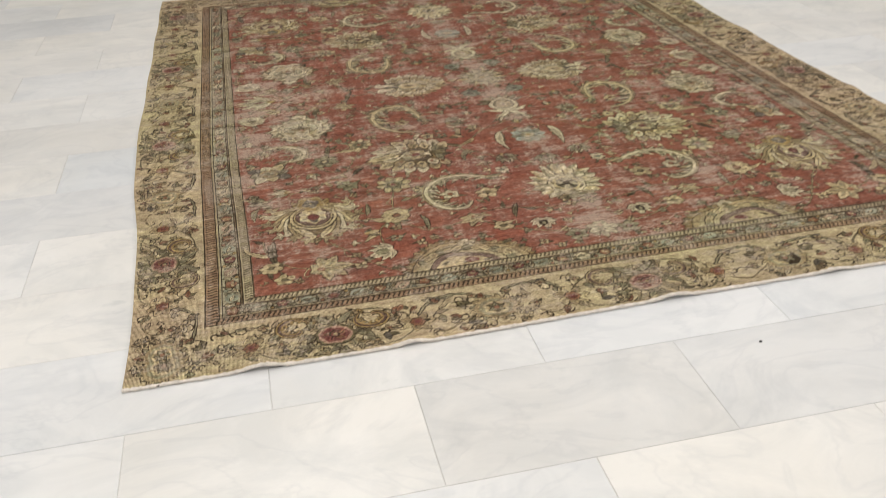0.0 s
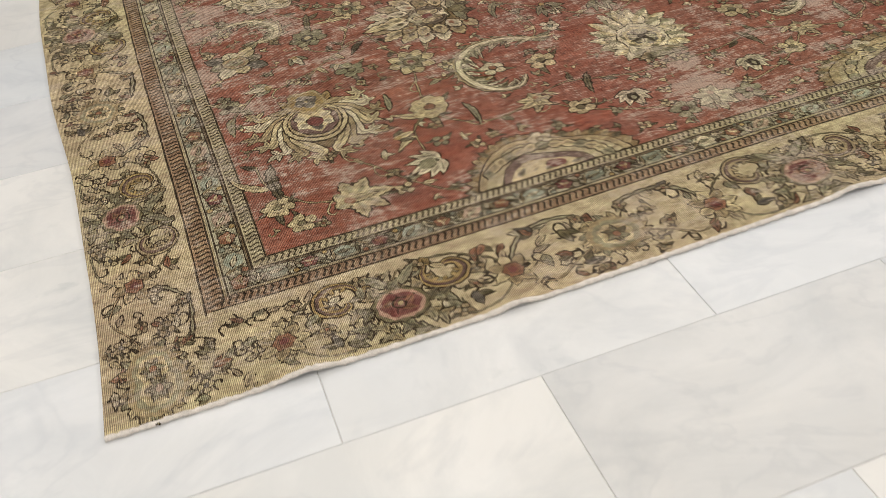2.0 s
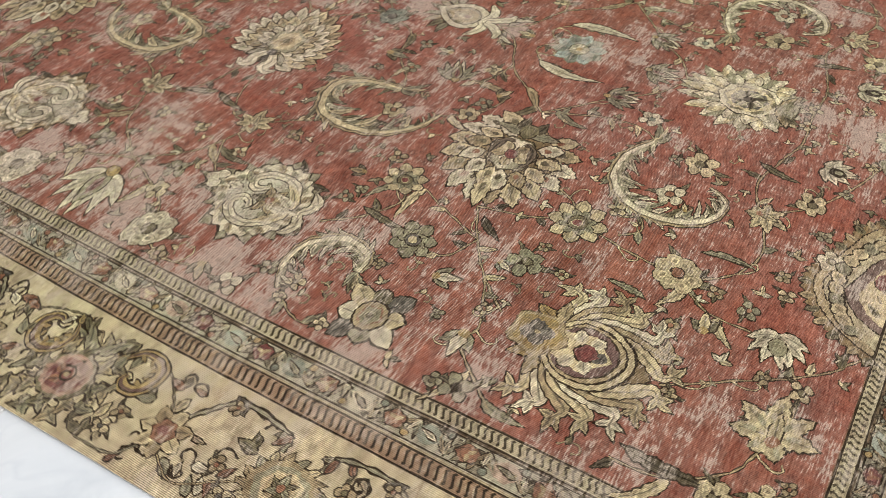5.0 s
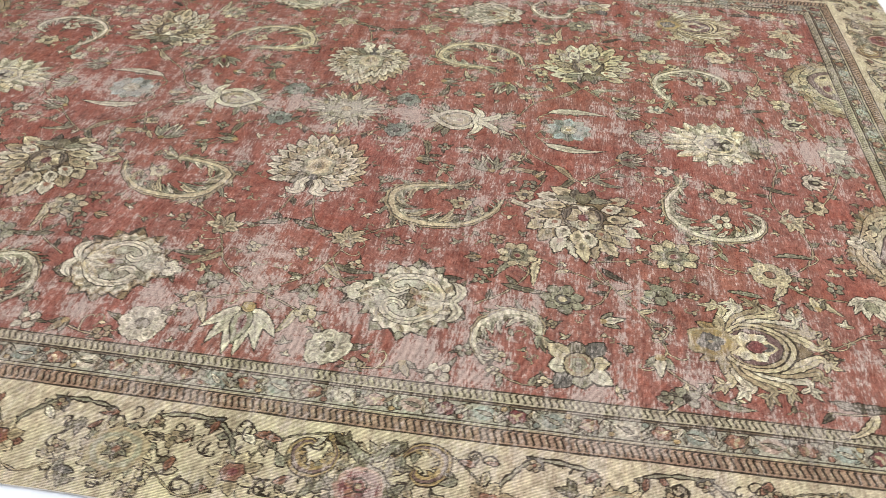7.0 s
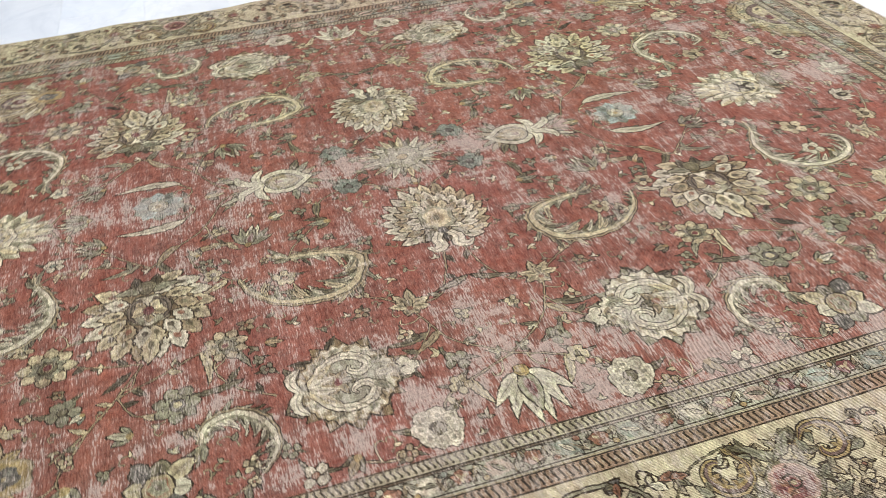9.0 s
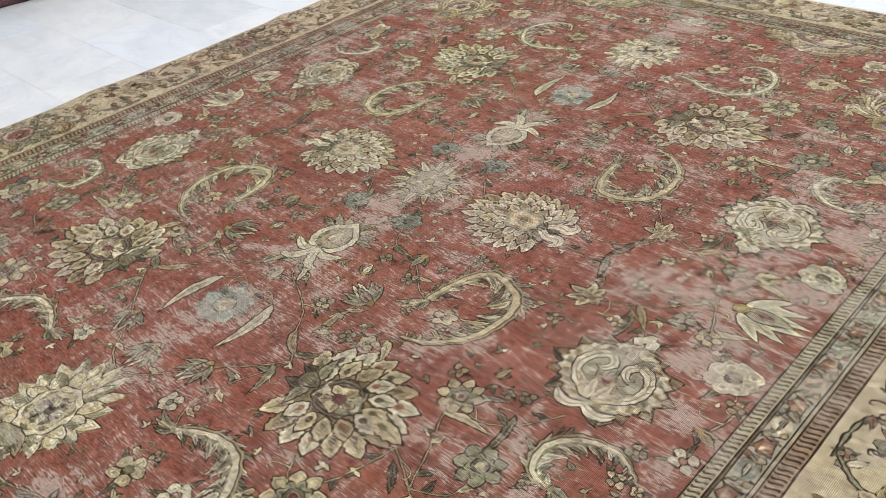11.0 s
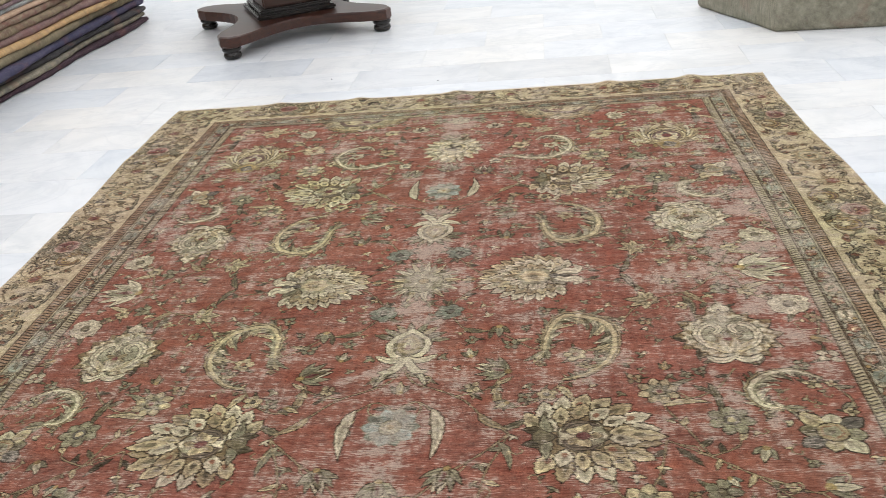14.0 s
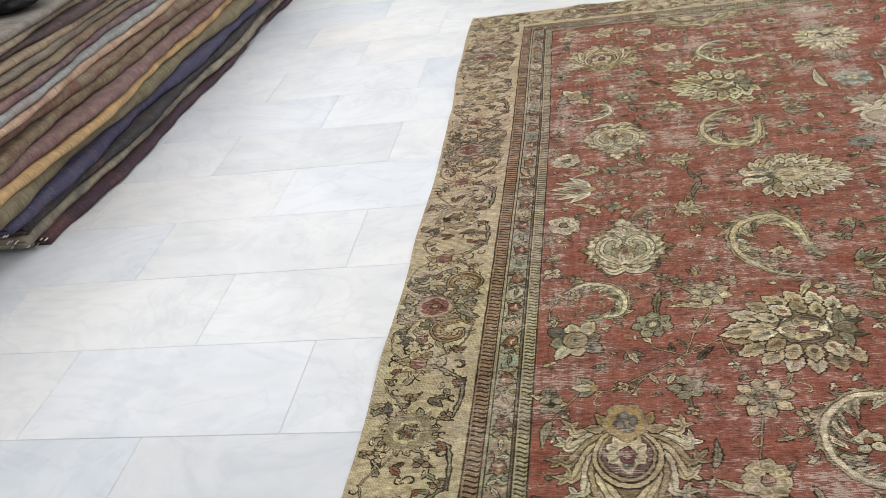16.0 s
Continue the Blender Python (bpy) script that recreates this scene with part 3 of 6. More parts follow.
def ogee_palmette(pl, faded=False):
    # ragged olive halo round a pale shield with two spirals, on a boat-shaped foot
    body = [(0.98, 0), (0.80, 0.10), (0.70, 0.26), (0.52, 0.40), (0.38, 0.62), (0.12, 0.70), (-0.14, 0.72), (-0.34, 0.58), (-0.50, 0.44), (-0.62, 0.22)]
    body = body + [(-0.66, 0)] + [(x, -y) for x, y in body[::-1] if y > 0]
    sm = [(x * (1.035 if i % 2 else 0.965), y * (1.05 if i % 2 else 0.95)) for i, (x, y) in enumerate(spline(body + [body[0]], 3)[:-1])]
    halo = [(x * (1.0 + (0.20 if i % 4 == 0 else -0.04)), y * (1.0 + (0.20 if i % 4 == 0 else -0.05))) for i, (x, y) in enumerate(grown(sm, 0.10))]
    pl.shape(halo, (0.16, 0.115, 0.052) if not faded else SAGE, 2, 0.0025)
    for i, k in ((2, 1), (5, -1), (25, 1), (29, -1), (33, 1), (38, -1), (42, 1)):
        x, y = sm[i % len(sm)]
        pl.shape(leaf_pts(x, y, math.degrees(math.atan2(y, x)) + 25 * k, 0.34, 0.13, 0.3 * k), OLIVE if i % 2 else MOSS, 2.2, 0.0022)
    pl.shape(grown(sm, 0.035), PALE if faded else TAN, 3, 0.0032)
    pl.shape(sm, PALE, 3.3, 0.0030, OLIVE)
    for i in range(0, len(sm), 3):
        x, y = sm[i]
        pl.shape(leaf_pts(x * 0.80, y * 0.80, math.degrees(math.atan2(y, x)) + 35, 0.20, 0.12, 0.2), (TAN, SAGE, CREAM)[i % 3 if i % 2 else 1], 3.5, 0.0024, OLIVE)
    pl.shape([(x * 0.76, y * 0.75) for x, y in sm], (0.30, 0.285, 0.19) if not faded else (0.40, 0.375, 0.27), 3.9, 0.0026, MOSS)
    for s in (1, -1):
        ribbon(pl, [(-0.40, s * 0.10), (-0.34, s * 0.34), (-0.08, s * 0.50), (0.22, s * 0.46), (0.40, s * 0.26), (0.28, s * 0.10), (0.10, s * 0.18), (0.14, s * 0.30)], 0.075, PALE, 4.3, 0.0030)
        for k in range(5):
            pl.shape(leaf_pts(-0.30 + 0.13 * k, s * (0.42 + 0.05 * math.sin(0.8 * k)), s * (70 - 12 * k), 0.17, 0.09), (SAGE, CREAM)[k % 2], 4.2, 0.0024, OLIVE)
        spot(pl, -0.22, s * 0.26, 0.10, 0.09, SAGE, 4.2)
        pl.shape(leaf_pts(-0.52, s * 0.04, s * 60, 0.52, 0.18, -s * 0.3, n=9, saw=0.2), CREAM, 4.6, 0.003)
        pl.shape(leaf_pts(-0.52, s * 0.02, s * 26, 0.42, 0.15, -s * 0.2), PALE, 4.9, 0.003)
        ribbon(pl, [(-0.66, s * 0.02), (-0.76, s * 0.16), (-0.74, s * 0.32), (-0.60, s * 0.46)], 0.085, PALE, 5.2, 0.0032)
    for a in (0, 60, -60, 120, -120, 180):
        pl.shape(leaf_pts(-0.10 + 0.05 * math.cos(radians(a)), 0.05 * math.sin(radians(a)), a, 0.22, 0.13, 0.1), TAN if a else OLIVE, 4.7, 0.0026)
    spot(pl, -0.10, 0, 0.07, 0.07, RUST if faded else WINE, 5.0)
    for x, t in ((0.46, 0), (0.40, 40), (0.40, -40)):
        pl.shape(leaf_pts(x, 0.004 * t, t, 0.28, 0.13), SAGE if t else PALE, 4.8, 0.0026, MOSS)
    for s in (1, -1, 0):
        pl.shape(disc_pts(0.92 + 0.1 * (s == 0), s * 0.10, 0.10, 0.09, 9), PALE, 5, 0.0028)


def cream_palmette(pl):
    # three rows of pale notched scales lean to the tip; a scrolled foot
    pl.shape(disc_pts(0.06, 0, 0.84, 0.72, 30, 0.05, 15), (0.20, 0.165, 0.09), 2.0, 0.0028)
    for row, (rx, ry, n, long, wide) in enumerate(((0.68, 0.60, 19, 0.44, 0.25), (0.48, 0.43, 15, 0.38, 0.24), (0.30, 0.27, 11, 0.30, 0.21))):
        for i, th in enumerate(sorted(((-1, 1)[i % 2] * (6 + 150 * (i // 2) / (n // 2)) for i in range(n)), key=lambda q: -abs(q))):
            a = radians(th)
            k = 1.22 if abs(th) < 25 else 1.0
            shingle(pl, rx * math.cos(a) + 0.02, ry * math.sin(a), th * 0.72, long * k, wide, (PALE, CREAM, PALE, TAN)[(i + row) % 4], 2.4 + 0.8 * row + 0.03 * i, OLIVE if i % 2 else SAGE)
    pl.shape(disc_pts(0, 0, 0.40, 0.33, 22, 0.10, 6), SAGE, 4.7, 0.003)
    pl.shape(disc_pts(0, 0, 0.31, 0.25, 20, 0.13, 6), CREAM, 5.0, 0.0028)
    pl.shape(disc_pts(0, 0, 0.20, 0.16, 14, 0.12, 4), TAN, 5.3, 0.0028)
    pl.shape(disc_pts(0, 0, 0.09, 0.075, 8), OLIVE, 5.7, 0.002)
    pl.shape(leaf_pts(-0.30, 0, 180, 0.42, 0.18, n=9, saw=0.2), SLATE, 5.4, 0.003)
    for s in (1, -1):
        ribbon(pl, [(-0.48, s * 0.08), (-0.66, s * 0.18), (-0.84, s * 0.14), (-0.92, s * 0.30), (-0.80, s * 0.42)], 0.105, PALE, 5.5, 0.0032)
        pl.shape(leaf_pts(-0.40, s * 0.16, s * 140, 0.34, 0.16), SAGE, 5.3, 0.003)


def fan_palmette(pl):
    # split tongues sweep from a large gold flower round an egg-shaped bloom
    pl.shape(disc_pts(0.08, 0, 0.70, 0.64, 26, 0.05, 13), (0.15, 0.105, 0.05), 2.2, 0.003)
    for n, (k, sg) in enumerate((k, sg) for k in range(7) for sg in (1, -1)):
        end = 118 - 18.5 * k
        far = 1.05 if k % 2 == 0 else 0.97
        ray = ((0.42, min(end + 66, 166)), (0.56, end + 38), (0.70, end + 14), (0.88, end), (far, end + 7))
        path = [(0.04 + r * math.cos(radians(a)), sg * 0.96 * r * math.sin(radians(a))) for r, a in ray]
        tongue(pl, path, 0.085, (CREAM, PALE, TAN)[k % 3], 3 + 0.06 * n, 0.15)
    for k, (rx, ry, d) in enumerate(((0.56, 0.51, UMBER), (0.54, 0.49, CREAM), (0.475, 0.43, UMBER), (0.45, 0.405, TAN), (0.405, 0.365, UMBER), (0.39, 0.35, (0.115, 0.062, 0.052)))):
        pl.shape(disc_pts(0.08 - 0.01 * k, 0, rx, ry, 22), d, 4 + 0.1 * k)
    pl.shape([(x - 0.03, y) for x, y in disc_pts(0.02, 0, 0.33, 0.26, 18, 0.16, 5)], CREAM, 4.7, 0.0026)
    for a in (0, 58, -58, 118, -118):
        pl.shape(leaf_pts(0.10 * math.cos(radians(a)), 0.10 * math.sin(radians(a)), a, 0.22, 0.17, blunt=1.05), PALE if a else SLATE, 5, 0.0028)
    pl.shape(disc_pts(0.05, 0, 0.14, 0.12, 10, 0.1, 4), WINE, 5.4, 0.0028)
    for s in (1, -1):
        for k, (x, y, a) in enumerate(((-0.50, 0.26, 150), (-0.42, 0.30, 100), (-0.62, 0.16, 190))):
            pl.shape(leaf_pts(x, s * y, s * a, 0.30, 0.18, n=9, saw=0.2), (GOLD, TAN)[k % 2], 5.0 + 0.05 * k, 0.0028)
    pl.shape(disc_pts(-0.58, 0, 0.35, 0.31, 22, 0.10, 5), TAN, 5.5, 0.003, (0.09, 0.06, 0.025))
    pl.shape(disc_pts(-0.58, 0, 0.30, 0.27, 20, 0.08, 5), GOLD, 5.6)
    for a in (20, 110, 200, 290):
        pl.shape(disc_pts(-0.58 + 0.10 * math.cos(radians(a)), 0.10 * math.sin(radians(a)), 0.115, 0.10, 9), SLATE, 6, 0.0026)
    for a in (20, 110, 200, 290):
        pl.shape(disc_pts(-0.58 + 0.10 * math.cos(radians(a)), 0.10 * math.sin(radians(a)), 0.07, 0.05, 7), tuple(1.7 * c for c in SLATE), 6.3)
    pl.shape(disc_pts(-0.58, 0, 0.04, n=6), TAN, 6.6)


def comb_palmette(pl):
    # a large bleached flower of many narrow tufts in two rows, with a dark scribbled heart
    pl.shape(disc_pts(0, 0, 0.84, 0.76, 34, 0.05, 17), (0.30, 0.26, 0.16), 2.6, 0.0026)
    for row, (n, r0, long, wide) in enumerate(((38, 0.50, 0.52, 0.17), (26, 0.36, 0.42, 0.17))):
        for i in range(n):
            a = 360 * (i + 0.5 * row) / n
            l = long * (1.0 + 0.16 * math.cos(radians(a)) + (0.10 if i % 3 == 0 else -0.05))
            pl.shape([(x, y * 0.88) for x, y in leaf_pts(r0 * math.cos(radians(a)), r0 * math.sin(radians(a)), a + (8 if i % 2 else -6), l, wide, 0.1, 1.2)], (PALE, CREAM, PALE, SAGE)[i % 4], 3 + row * 0.9 + 0.01 * i, 0.0026, OLIVE if i % 2 else UMBER)
    pl.shape(disc_pts(-0.04, 0, 0.50, 0.44, 26, 0.06, 9), PALE, 4.9, 0.003)
    for k, (q, d) in enumerate(((0.84, OLIVE), (0.76, CREAM), (0.58, SLATE), (0.48, SAGE))):
        pl.shape(disc_pts(-0.04, 0, 0.50 * q, 0.44 * q, 22, 0.10, 6 + k), d, 5.0 + 0.1 * k, 0.002)
    for a in range(0, 360, 45):
        pl.shape(leaf_pts(-0.04, 0, a + 10, 0.30, 0.11, 0.3), MOSS if a % 90 else PALE, 5.5 + a / 3000, 0.0022)
    pl.shape(disc_pts(-0.04, 0, 0.09, n=8), UMBER, 5.8)
    for s in (1, -1):
        pl.shape(leaf_pts(-0.50, s * 0.06, s * 140, 0.48, 0.22, -s * 0.3, n=9, saw=0.2), TAN, 5.6, 0.003)
        pl.shape(leaf_pts(-0.60, s * 0.20, s * 165, 0.30, 0.16), OLIVE, 5.8, 0.003)
    pl.shape(disc_pts(-0.66, 0, 0.17, 0.20, 12, 0.12, 3), SAGE, 5.9, 0.003)


def star_rosette(pl):
    for i in range(26):
        a = 360 * i / 26
        pl.shape(leaf_pts(0.34 * math.cos(radians(a)), 0.34 * math.sin(radians(a)), a + 5, 0.58 if i % 2 else 0.48, 0.13), (OLIVE, CREAM, SAGE, PALE)[i % 4], 3 + 0.01 * i, 0.0028)
    pl.shape(disc_pts(0, 0, 0.46, 0.46, 24, 0.08, 12), SAGE, 4, 0.003)
    pl.shape(disc_pts(0, 0, 0.36, 0.36, 20, 0.10, 7), OLIVE, 4.3, 0.0026)
    for i in range(9):
        pl.shape(leaf_pts(0.05 * math.cos(radians(40 * i)), 0.05 * math.sin(radians(40 * i)), 40 * i, 0.30, 0.13), PALE if i % 2 else SAGE, 4.6, 0.0025)
    pl.shape(disc_pts(0, 0, 0.12, n=10), GOLD, 5.2, 0.003)


def diamond(pl):
    # a bell of pale bands with a ragged crown, standing on two spread feet
    outer = [(0.80, 0), (0.62, 0.20), (0.38, 0.44), (0.10, 0.58), (-0.22, 0.56), (-0.48, 0.36), (-0.60, 0)]
    outer = outer + [(x, -y) for x, y in outer[::-1] if y > 0 and x < 0.8]
    for i, a in enumerate(range(-75, 76, 19)):
        pl.shape(leaf_pts(0.10 + 0.45 * math.cos(radians(a)), 0.52 * math.sin(radians(a)), a, 0.52, 0.20, 0.15 if a > 0 else -0.15, n=9, saw=0.2), (SAGE, OLIVE, TAN)[i % 3], 2.4 + 0.02 * i, 0.003)
    pl.shape(outer, PALE, 3, 0.0036)
    pl.shape([(x * 0.70, y * 0.68) for x, y in outer], OLIVE, 4, 0.0028)
    pl.shape([(x * 0.58, y * 0.54) for x, y in outer], TAN, 4.4, 0.0024)
    pl.shape(leaf_pts(-0.22, 0, 0, 0.52, 0.24), PALE, 4.8, 0.0026)
    spot(pl, -0.08, 0, 0.10, 0.09, WINE, 5.2)
    for s in (1, -1):
        ribbon(pl, [(-0.52, s * 0.04), (-0.62, s * 0.28), (-0.56, s * 0.54), (-0.40, s * 0.80)], 0.12, PALE, 4.0, 0.0034)
        ribbon(pl, [(-0.60, s * 0.06), (-0.86, s * 0.16), (-1.08, s * 0.36), (-1.10, s * 0.62)], 0.12, PALE, 4.2, 0.0034)
        pl.shape(leaf_pts(-0.80, s * 0.20, s * 160, 0.46, 0.20, n=9, saw=0.2), SAGE, 3.6, 0.003)


def blue_flower(pl):
    for i in range(10):
        a = 36 * i
        pl.shape(leaf_pts(0.1 * math.cos(radians(a)), 0.1 * math.sin(radians(a)), a, 0.85, 0.52, blunt=1.2), TEAL if i % 2 else (0.30, 0.35, 0.30), 3, 0.0025, OLIVE)
    pl.shape(disc_pts(0, 0, 0.36, n=10), SAGE, 4, 0.002)
    for a in (0, 120, 240):
        pl.shape(leaf_pts(0, 0, a, 0.36, 0.2), PALE, 4.6)
    pl.shape(disc_pts(0, 0, 0.12, n=8), GOLD, 5)


def acanthus(pl, pts, wide, serr=26, pale=CREAM, dark=SAGE):
    # a curled leaf: a thin lined back, long barbs along its hollow side, a feathered root
    line = spline(pts, 7)
    n = len(line)
    widths = [0.78 * wide * (0.18 + 0.82 * math.sin(math.pi * min(1, 0.14 + 0.88 * i / n)) ** 0.9) * (1 + 0.12 * math.sin(1.9 * i)) for i in range(n)]
    l, r = offset_line(line, widths)
    turn = (line[n // 2][0] - line[n // 4][0]) * (line[3 * n // 4][1] - line[n // 2][1]) - (line[n // 2][1] - line[n // 4][1]) * (line[3 * n // 4][0] - line[n // 2][0])
    hand = 1 if turn > 0 else -1
    hollow, back = (l, r) if hand > 0 else (r, l)
    gl, gr = offset_line(line, [w + 0.0032 for w in widths])
    pl.w.strip([pl.at(*q) for q in gl], [pl.at(*q) for q in gr], UMBER, 2)

    def between(q):
        return [pl.at(b[0] + (h[0] - b[0]) * q, b[1] + (h[1] - b[1]) * q) for h, b in zip(hollow, back)]

    for q0, q1, dye, lv in ((0.0, 0.14, TAN, 3), (0.14, 0.25, MOSS, 3), (0.25, 0.62, pale, 3), (0.62, 1.0, dark, 3)):
        pl.w.strip(between(q0), between(q1), dye, lv)
    for k in range(serr):
        i = int((k + 0.6) * (n - 2) / serr)
        (x, y), (x1, y1) = line[i], line[min(i + 1, n - 1)]
        a = math.degrees(math.atan2(y1 - y, x1 - x))
        hx, hy = hollow[i]
        big = (0.9, 1.5, 1.1)[k % 3]
        pl.shape(leaf_pts((x + hx) / 2, (y + hy) / 2, a + hand * (30 + 14 * (k % 2)), widths[i] * 2.5 * big, widths[i] * 0.80, hand * 0.3, n=9, saw=0.18), (pale, OLIVE, PALE, dark, pale)[k % 5], 3.3 + 0.02 * k, 0.0022)
        if k % 2:
            spot(pl, (2 * x + hx) / 3, (2 * y + hy) / 3, widths[i] * 0.24, widths[i] * 0.14, MOSS, 4.4, a)
        if k < serr * 0.55:
            bx, by = back[i]
            pl.shape(leaf_pts((x + bx) / 2, (y + by) / 2, a - hand * (20 + 8 * (k % 3)), widths[i] * (2.6 if k % 2 else 1.9), widths[i] * 0.6, -hand * 0.2), (pale, OLIVE, dark)[k % 3], 2.6 + 0.02 * k, 0.0022)
    # trailing leaves at the root, along the stalk
    (x, y), (x1, y1) = line[0], line[2]
    a = math.degrees(math.atan2(y1 - y, x1 - x))
    for k in range(4):
        pl.shape(leaf_pts(x, y, a + 180 - hand * (18 * k - 30), 0.085 - 0.012 * k, 0.020, hand * 0.25, n=9, saw=0.18), (SAGE, CREAM, OLIVE)[k % 3], 1.9 + 0.01 * k, 0.0024)


def crescent(pl, r=1.0, dye=CREAM, back=OLIVE):
    # a hollow scroll: pale rim, dark banded inside, feathered belly, its tip rolled in
    pts = [(r * k * math.cos(a), r * k * math.sin(a)) for a, k in ((-0.2, 0.98), (0.5, 1.04), (1.2, 1.08), (1.9, 1.08), (2.6, 1.04), (3.3, 0.98), (4.0, 0.84), (4.6, 0.62), (5.0, 0.40))]
    line = spline(pts, 4)
    n = len(line)
    w = [r * 0.27 * math.sin(math.pi * (0.06 + 0.86 * i / n)) for i in range(n)]
    l, q = offset_line(line, w)
    gl, gr = offset_line(line, [k + 0.0038 / pl.size for k in w])
    pl.w.strip([pl.at(*p) for p in gl], [pl.at(*p) for p in gr], UMBER, 2)

    def band(t):
        return [pl.at(a[0] + (b[0] - a[0]) * t, a[1] + (b[1] - a[1]) * t) for a, b in zip(q, l)]

    for t0, t1, d in ((0.0, 0.24, dye), (0.24, 0.36, UMBER), (0.36, 0.66, back), (0.66, 1.0, dye)):
        pl.w.strip(band(t0), band(t1), d, 3)
    for k in range(5):
        i = 4 + k * (n - 12) // 5
        a = math.degrees(math.atan2(line[i + 1][1] - line[i][1], line[i + 1][0] - line[i][0]))
        pl.shape(leaf_pts(*l[i], a + 58, r * 0.36, r * 0.20), dye, 2.6, 0.0020)
    for a, d in ((20, 0.9), (50, 1.1), (-15, 0.85)):
        pl.shape(leaf_pts(r * math.cos(-0.2), r * math.sin(-0.2), a - 90, r * 0.6 * d, r * 0.28, 0.2), dye, 1.9, 0.0028)


def composite(pl):
    # a square bloom of four dark and pale lobes
    for a, d in ((45, PALE), (135, SLATE), (225, CREAM), (315, SLATE), (0, SAGE), (90, CREAM), (180, OLIVE), (270, PALE)):
        pl.shape(leaf_pts(0.25 * math.cos(radians(a)), 0.25 * math.sin(radians(a)), a, 0.85 if a % 90 else 0.6, 0.52, blunt=1.15), d, 3, 0.004)
    pl.shape(disc_pts(0, 0, 0.42, n=12), TAN, 4, 0.004)
    pl.shape(disc_pts(0, 0, 0.27, n=10, wob=0.1, k=5), SAGE, 4.6, 0.003, RUST)
    pl.shape(disc_pts(0, 0, 0.1, n=8), MOSS, 5)


def arch_piece(pl):
    # half medallion that stands on the end border: x along the border, y into the field
    rim = [(-0.19, 0.0), (-0.16, 0.075), (-0.11, 0.13), (-0.04, 0.165), (0.03, 0.15), (0.10, 0.125), (0.17, 0.10), (0.225, 0.06), (0.25, 0.0)]
    sm = spline(rim, 4)
    teeth = [(x * (1.07 if i % 2 else 1.0), y * (1.10 if i % 2 else 1.0)) for i, (x, y) in enumerate(sm)]
    pl.shape(teeth, (0.20, 0.14, 0.065), 2, 0.003)
    for k in range(16):
        x, y = sm[2 * k]
        pl.shape(leaf_pts(x * 0.95, y * 0.93, math.degrees(math.atan2(y + 0.06, x)), 0.034, 0.020, blunt=0.9), TAN if k % 2 else OLIVE, 2.4, 0.003)
    pl.shape([(x * 0.94, y * 0.93) for x, y in sm], TAN, 3, 0.003)
    pl.shape([(x * 0.84, y * 0.80) for x, y in sm], (0.36, 0.315, 0.19), 3.5, 0.003)
    for k in range(13):
        a = 160 - 12 * k
        x, y = 0.155 * math.cos(radians(a)) + 0.01, 0.102 * math.sin(radians(a))
        pl.shape(leaf_pts(x, y, a - 75, 0.040, 0.030, blunt=1.1), CREAM if k % 3 else SAGE, 4 + 0.02 * k, 0.0035)
    pl.shape([(x * 0.56 - 0.01, y * 0.54) for x, y in sm], (0.13, 0.085, 0.066), 4.4, 0.003)
    pl.shape([(x * 0.44 - 0.01, y * 0.38) for x, y in sm], CREAM, 4.8, 0.003)
    for k in range(5):
        pl.shape(leaf_pts(-0.07 + 0.035 * k, 0.012, 50 - 14 * k, 0.040, 0.018), CREAM if k % 2 else OLIVE, 5.1, 0.0025)
    pl.shape(disc_pts(0.035, 0.026, 0.026, 0.018, 8), WINE, 5.3, 0.002)


# ---- the rug: its body ----
rug = thing("rug", 0, 0, 0, "large worn brick-red rug with cream flowers and tan border", "rug")


def ring_edges(k):
    """The bands from the rug's edge inwards: u, south and north half widths."""
    return ((HALF_U, HALF_S, HALF_N), (1.412, 1.908, 1.946), (1.368, 1.871, 1.909), (1.360, 1.864, 1.902), (1.296, 1.816, 1.854), (1.288, 1.809, 1.847), (1.256, 1.780, 1.818), (FIELD_U, FIELD_S, FIELD_N))[k]


def ring(name, k, dye, label=""):
    (u0, s0, n0), (u1, s1, n1) = ring_edges(k), ring_edges(k + 1)
    w = Weave()
    rows = max(1, int((u0 - u1) / 0.02))
    for c0, c1, d0, d1 in (((-u0, -s0), (u0, -s0), (-u1, -s1), (u1, -s1)), ((u0, -s0), (u0, n0), (u1, -s1), (u1, n1)),
                           ((u0, n0), (-u0, n0), (u1, n1), (-u1, n1)), ((-u0, n0), (-u0, -s0), (-u1, n1), (-u1, -s1))):
        steps = int(math.dist(c0, c1) / 0.02)

        def at(i, j):
            t, q = i / steps, j / rows
            a = (c0[0] + (c1[0] - c0[0]) * t, c0[1] + (c1[1] - c0[1]) * t)
            b = (d0[0] + (d1[0] - d0[0]) * t, d0[1] + (d1[1] - d0[1]) * t)
            return a[0] + (b[0] - a[0]) * q, a[1] + (b[1] - a[1]) * q

        for i in range(steps):
            for j in range(rows):
                w.shape([at(i, j), at(i + 1, j), at(i + 1, j + 1), at(i, j + 1)], dye, 0)
    return w.make(name, rug, label)


def field_panel():
    w = Weave()
    nu, nv = 64, 92
    for i in range(nu):
        for j in range(nv):
            q = [(-FIELD_U + 2 * FIELD_U * (i + di) / nu, -FIELD_S + (FIELD_S + FIELD_N) * (j + dj) / nv) for di, dj in ((0, 0), (1, 0), (1, 1), (0, 1))]
            w.shape(q, BRICK, 0)
    return w.make("field", rug, "brick-red knotted field, worn pink in places")


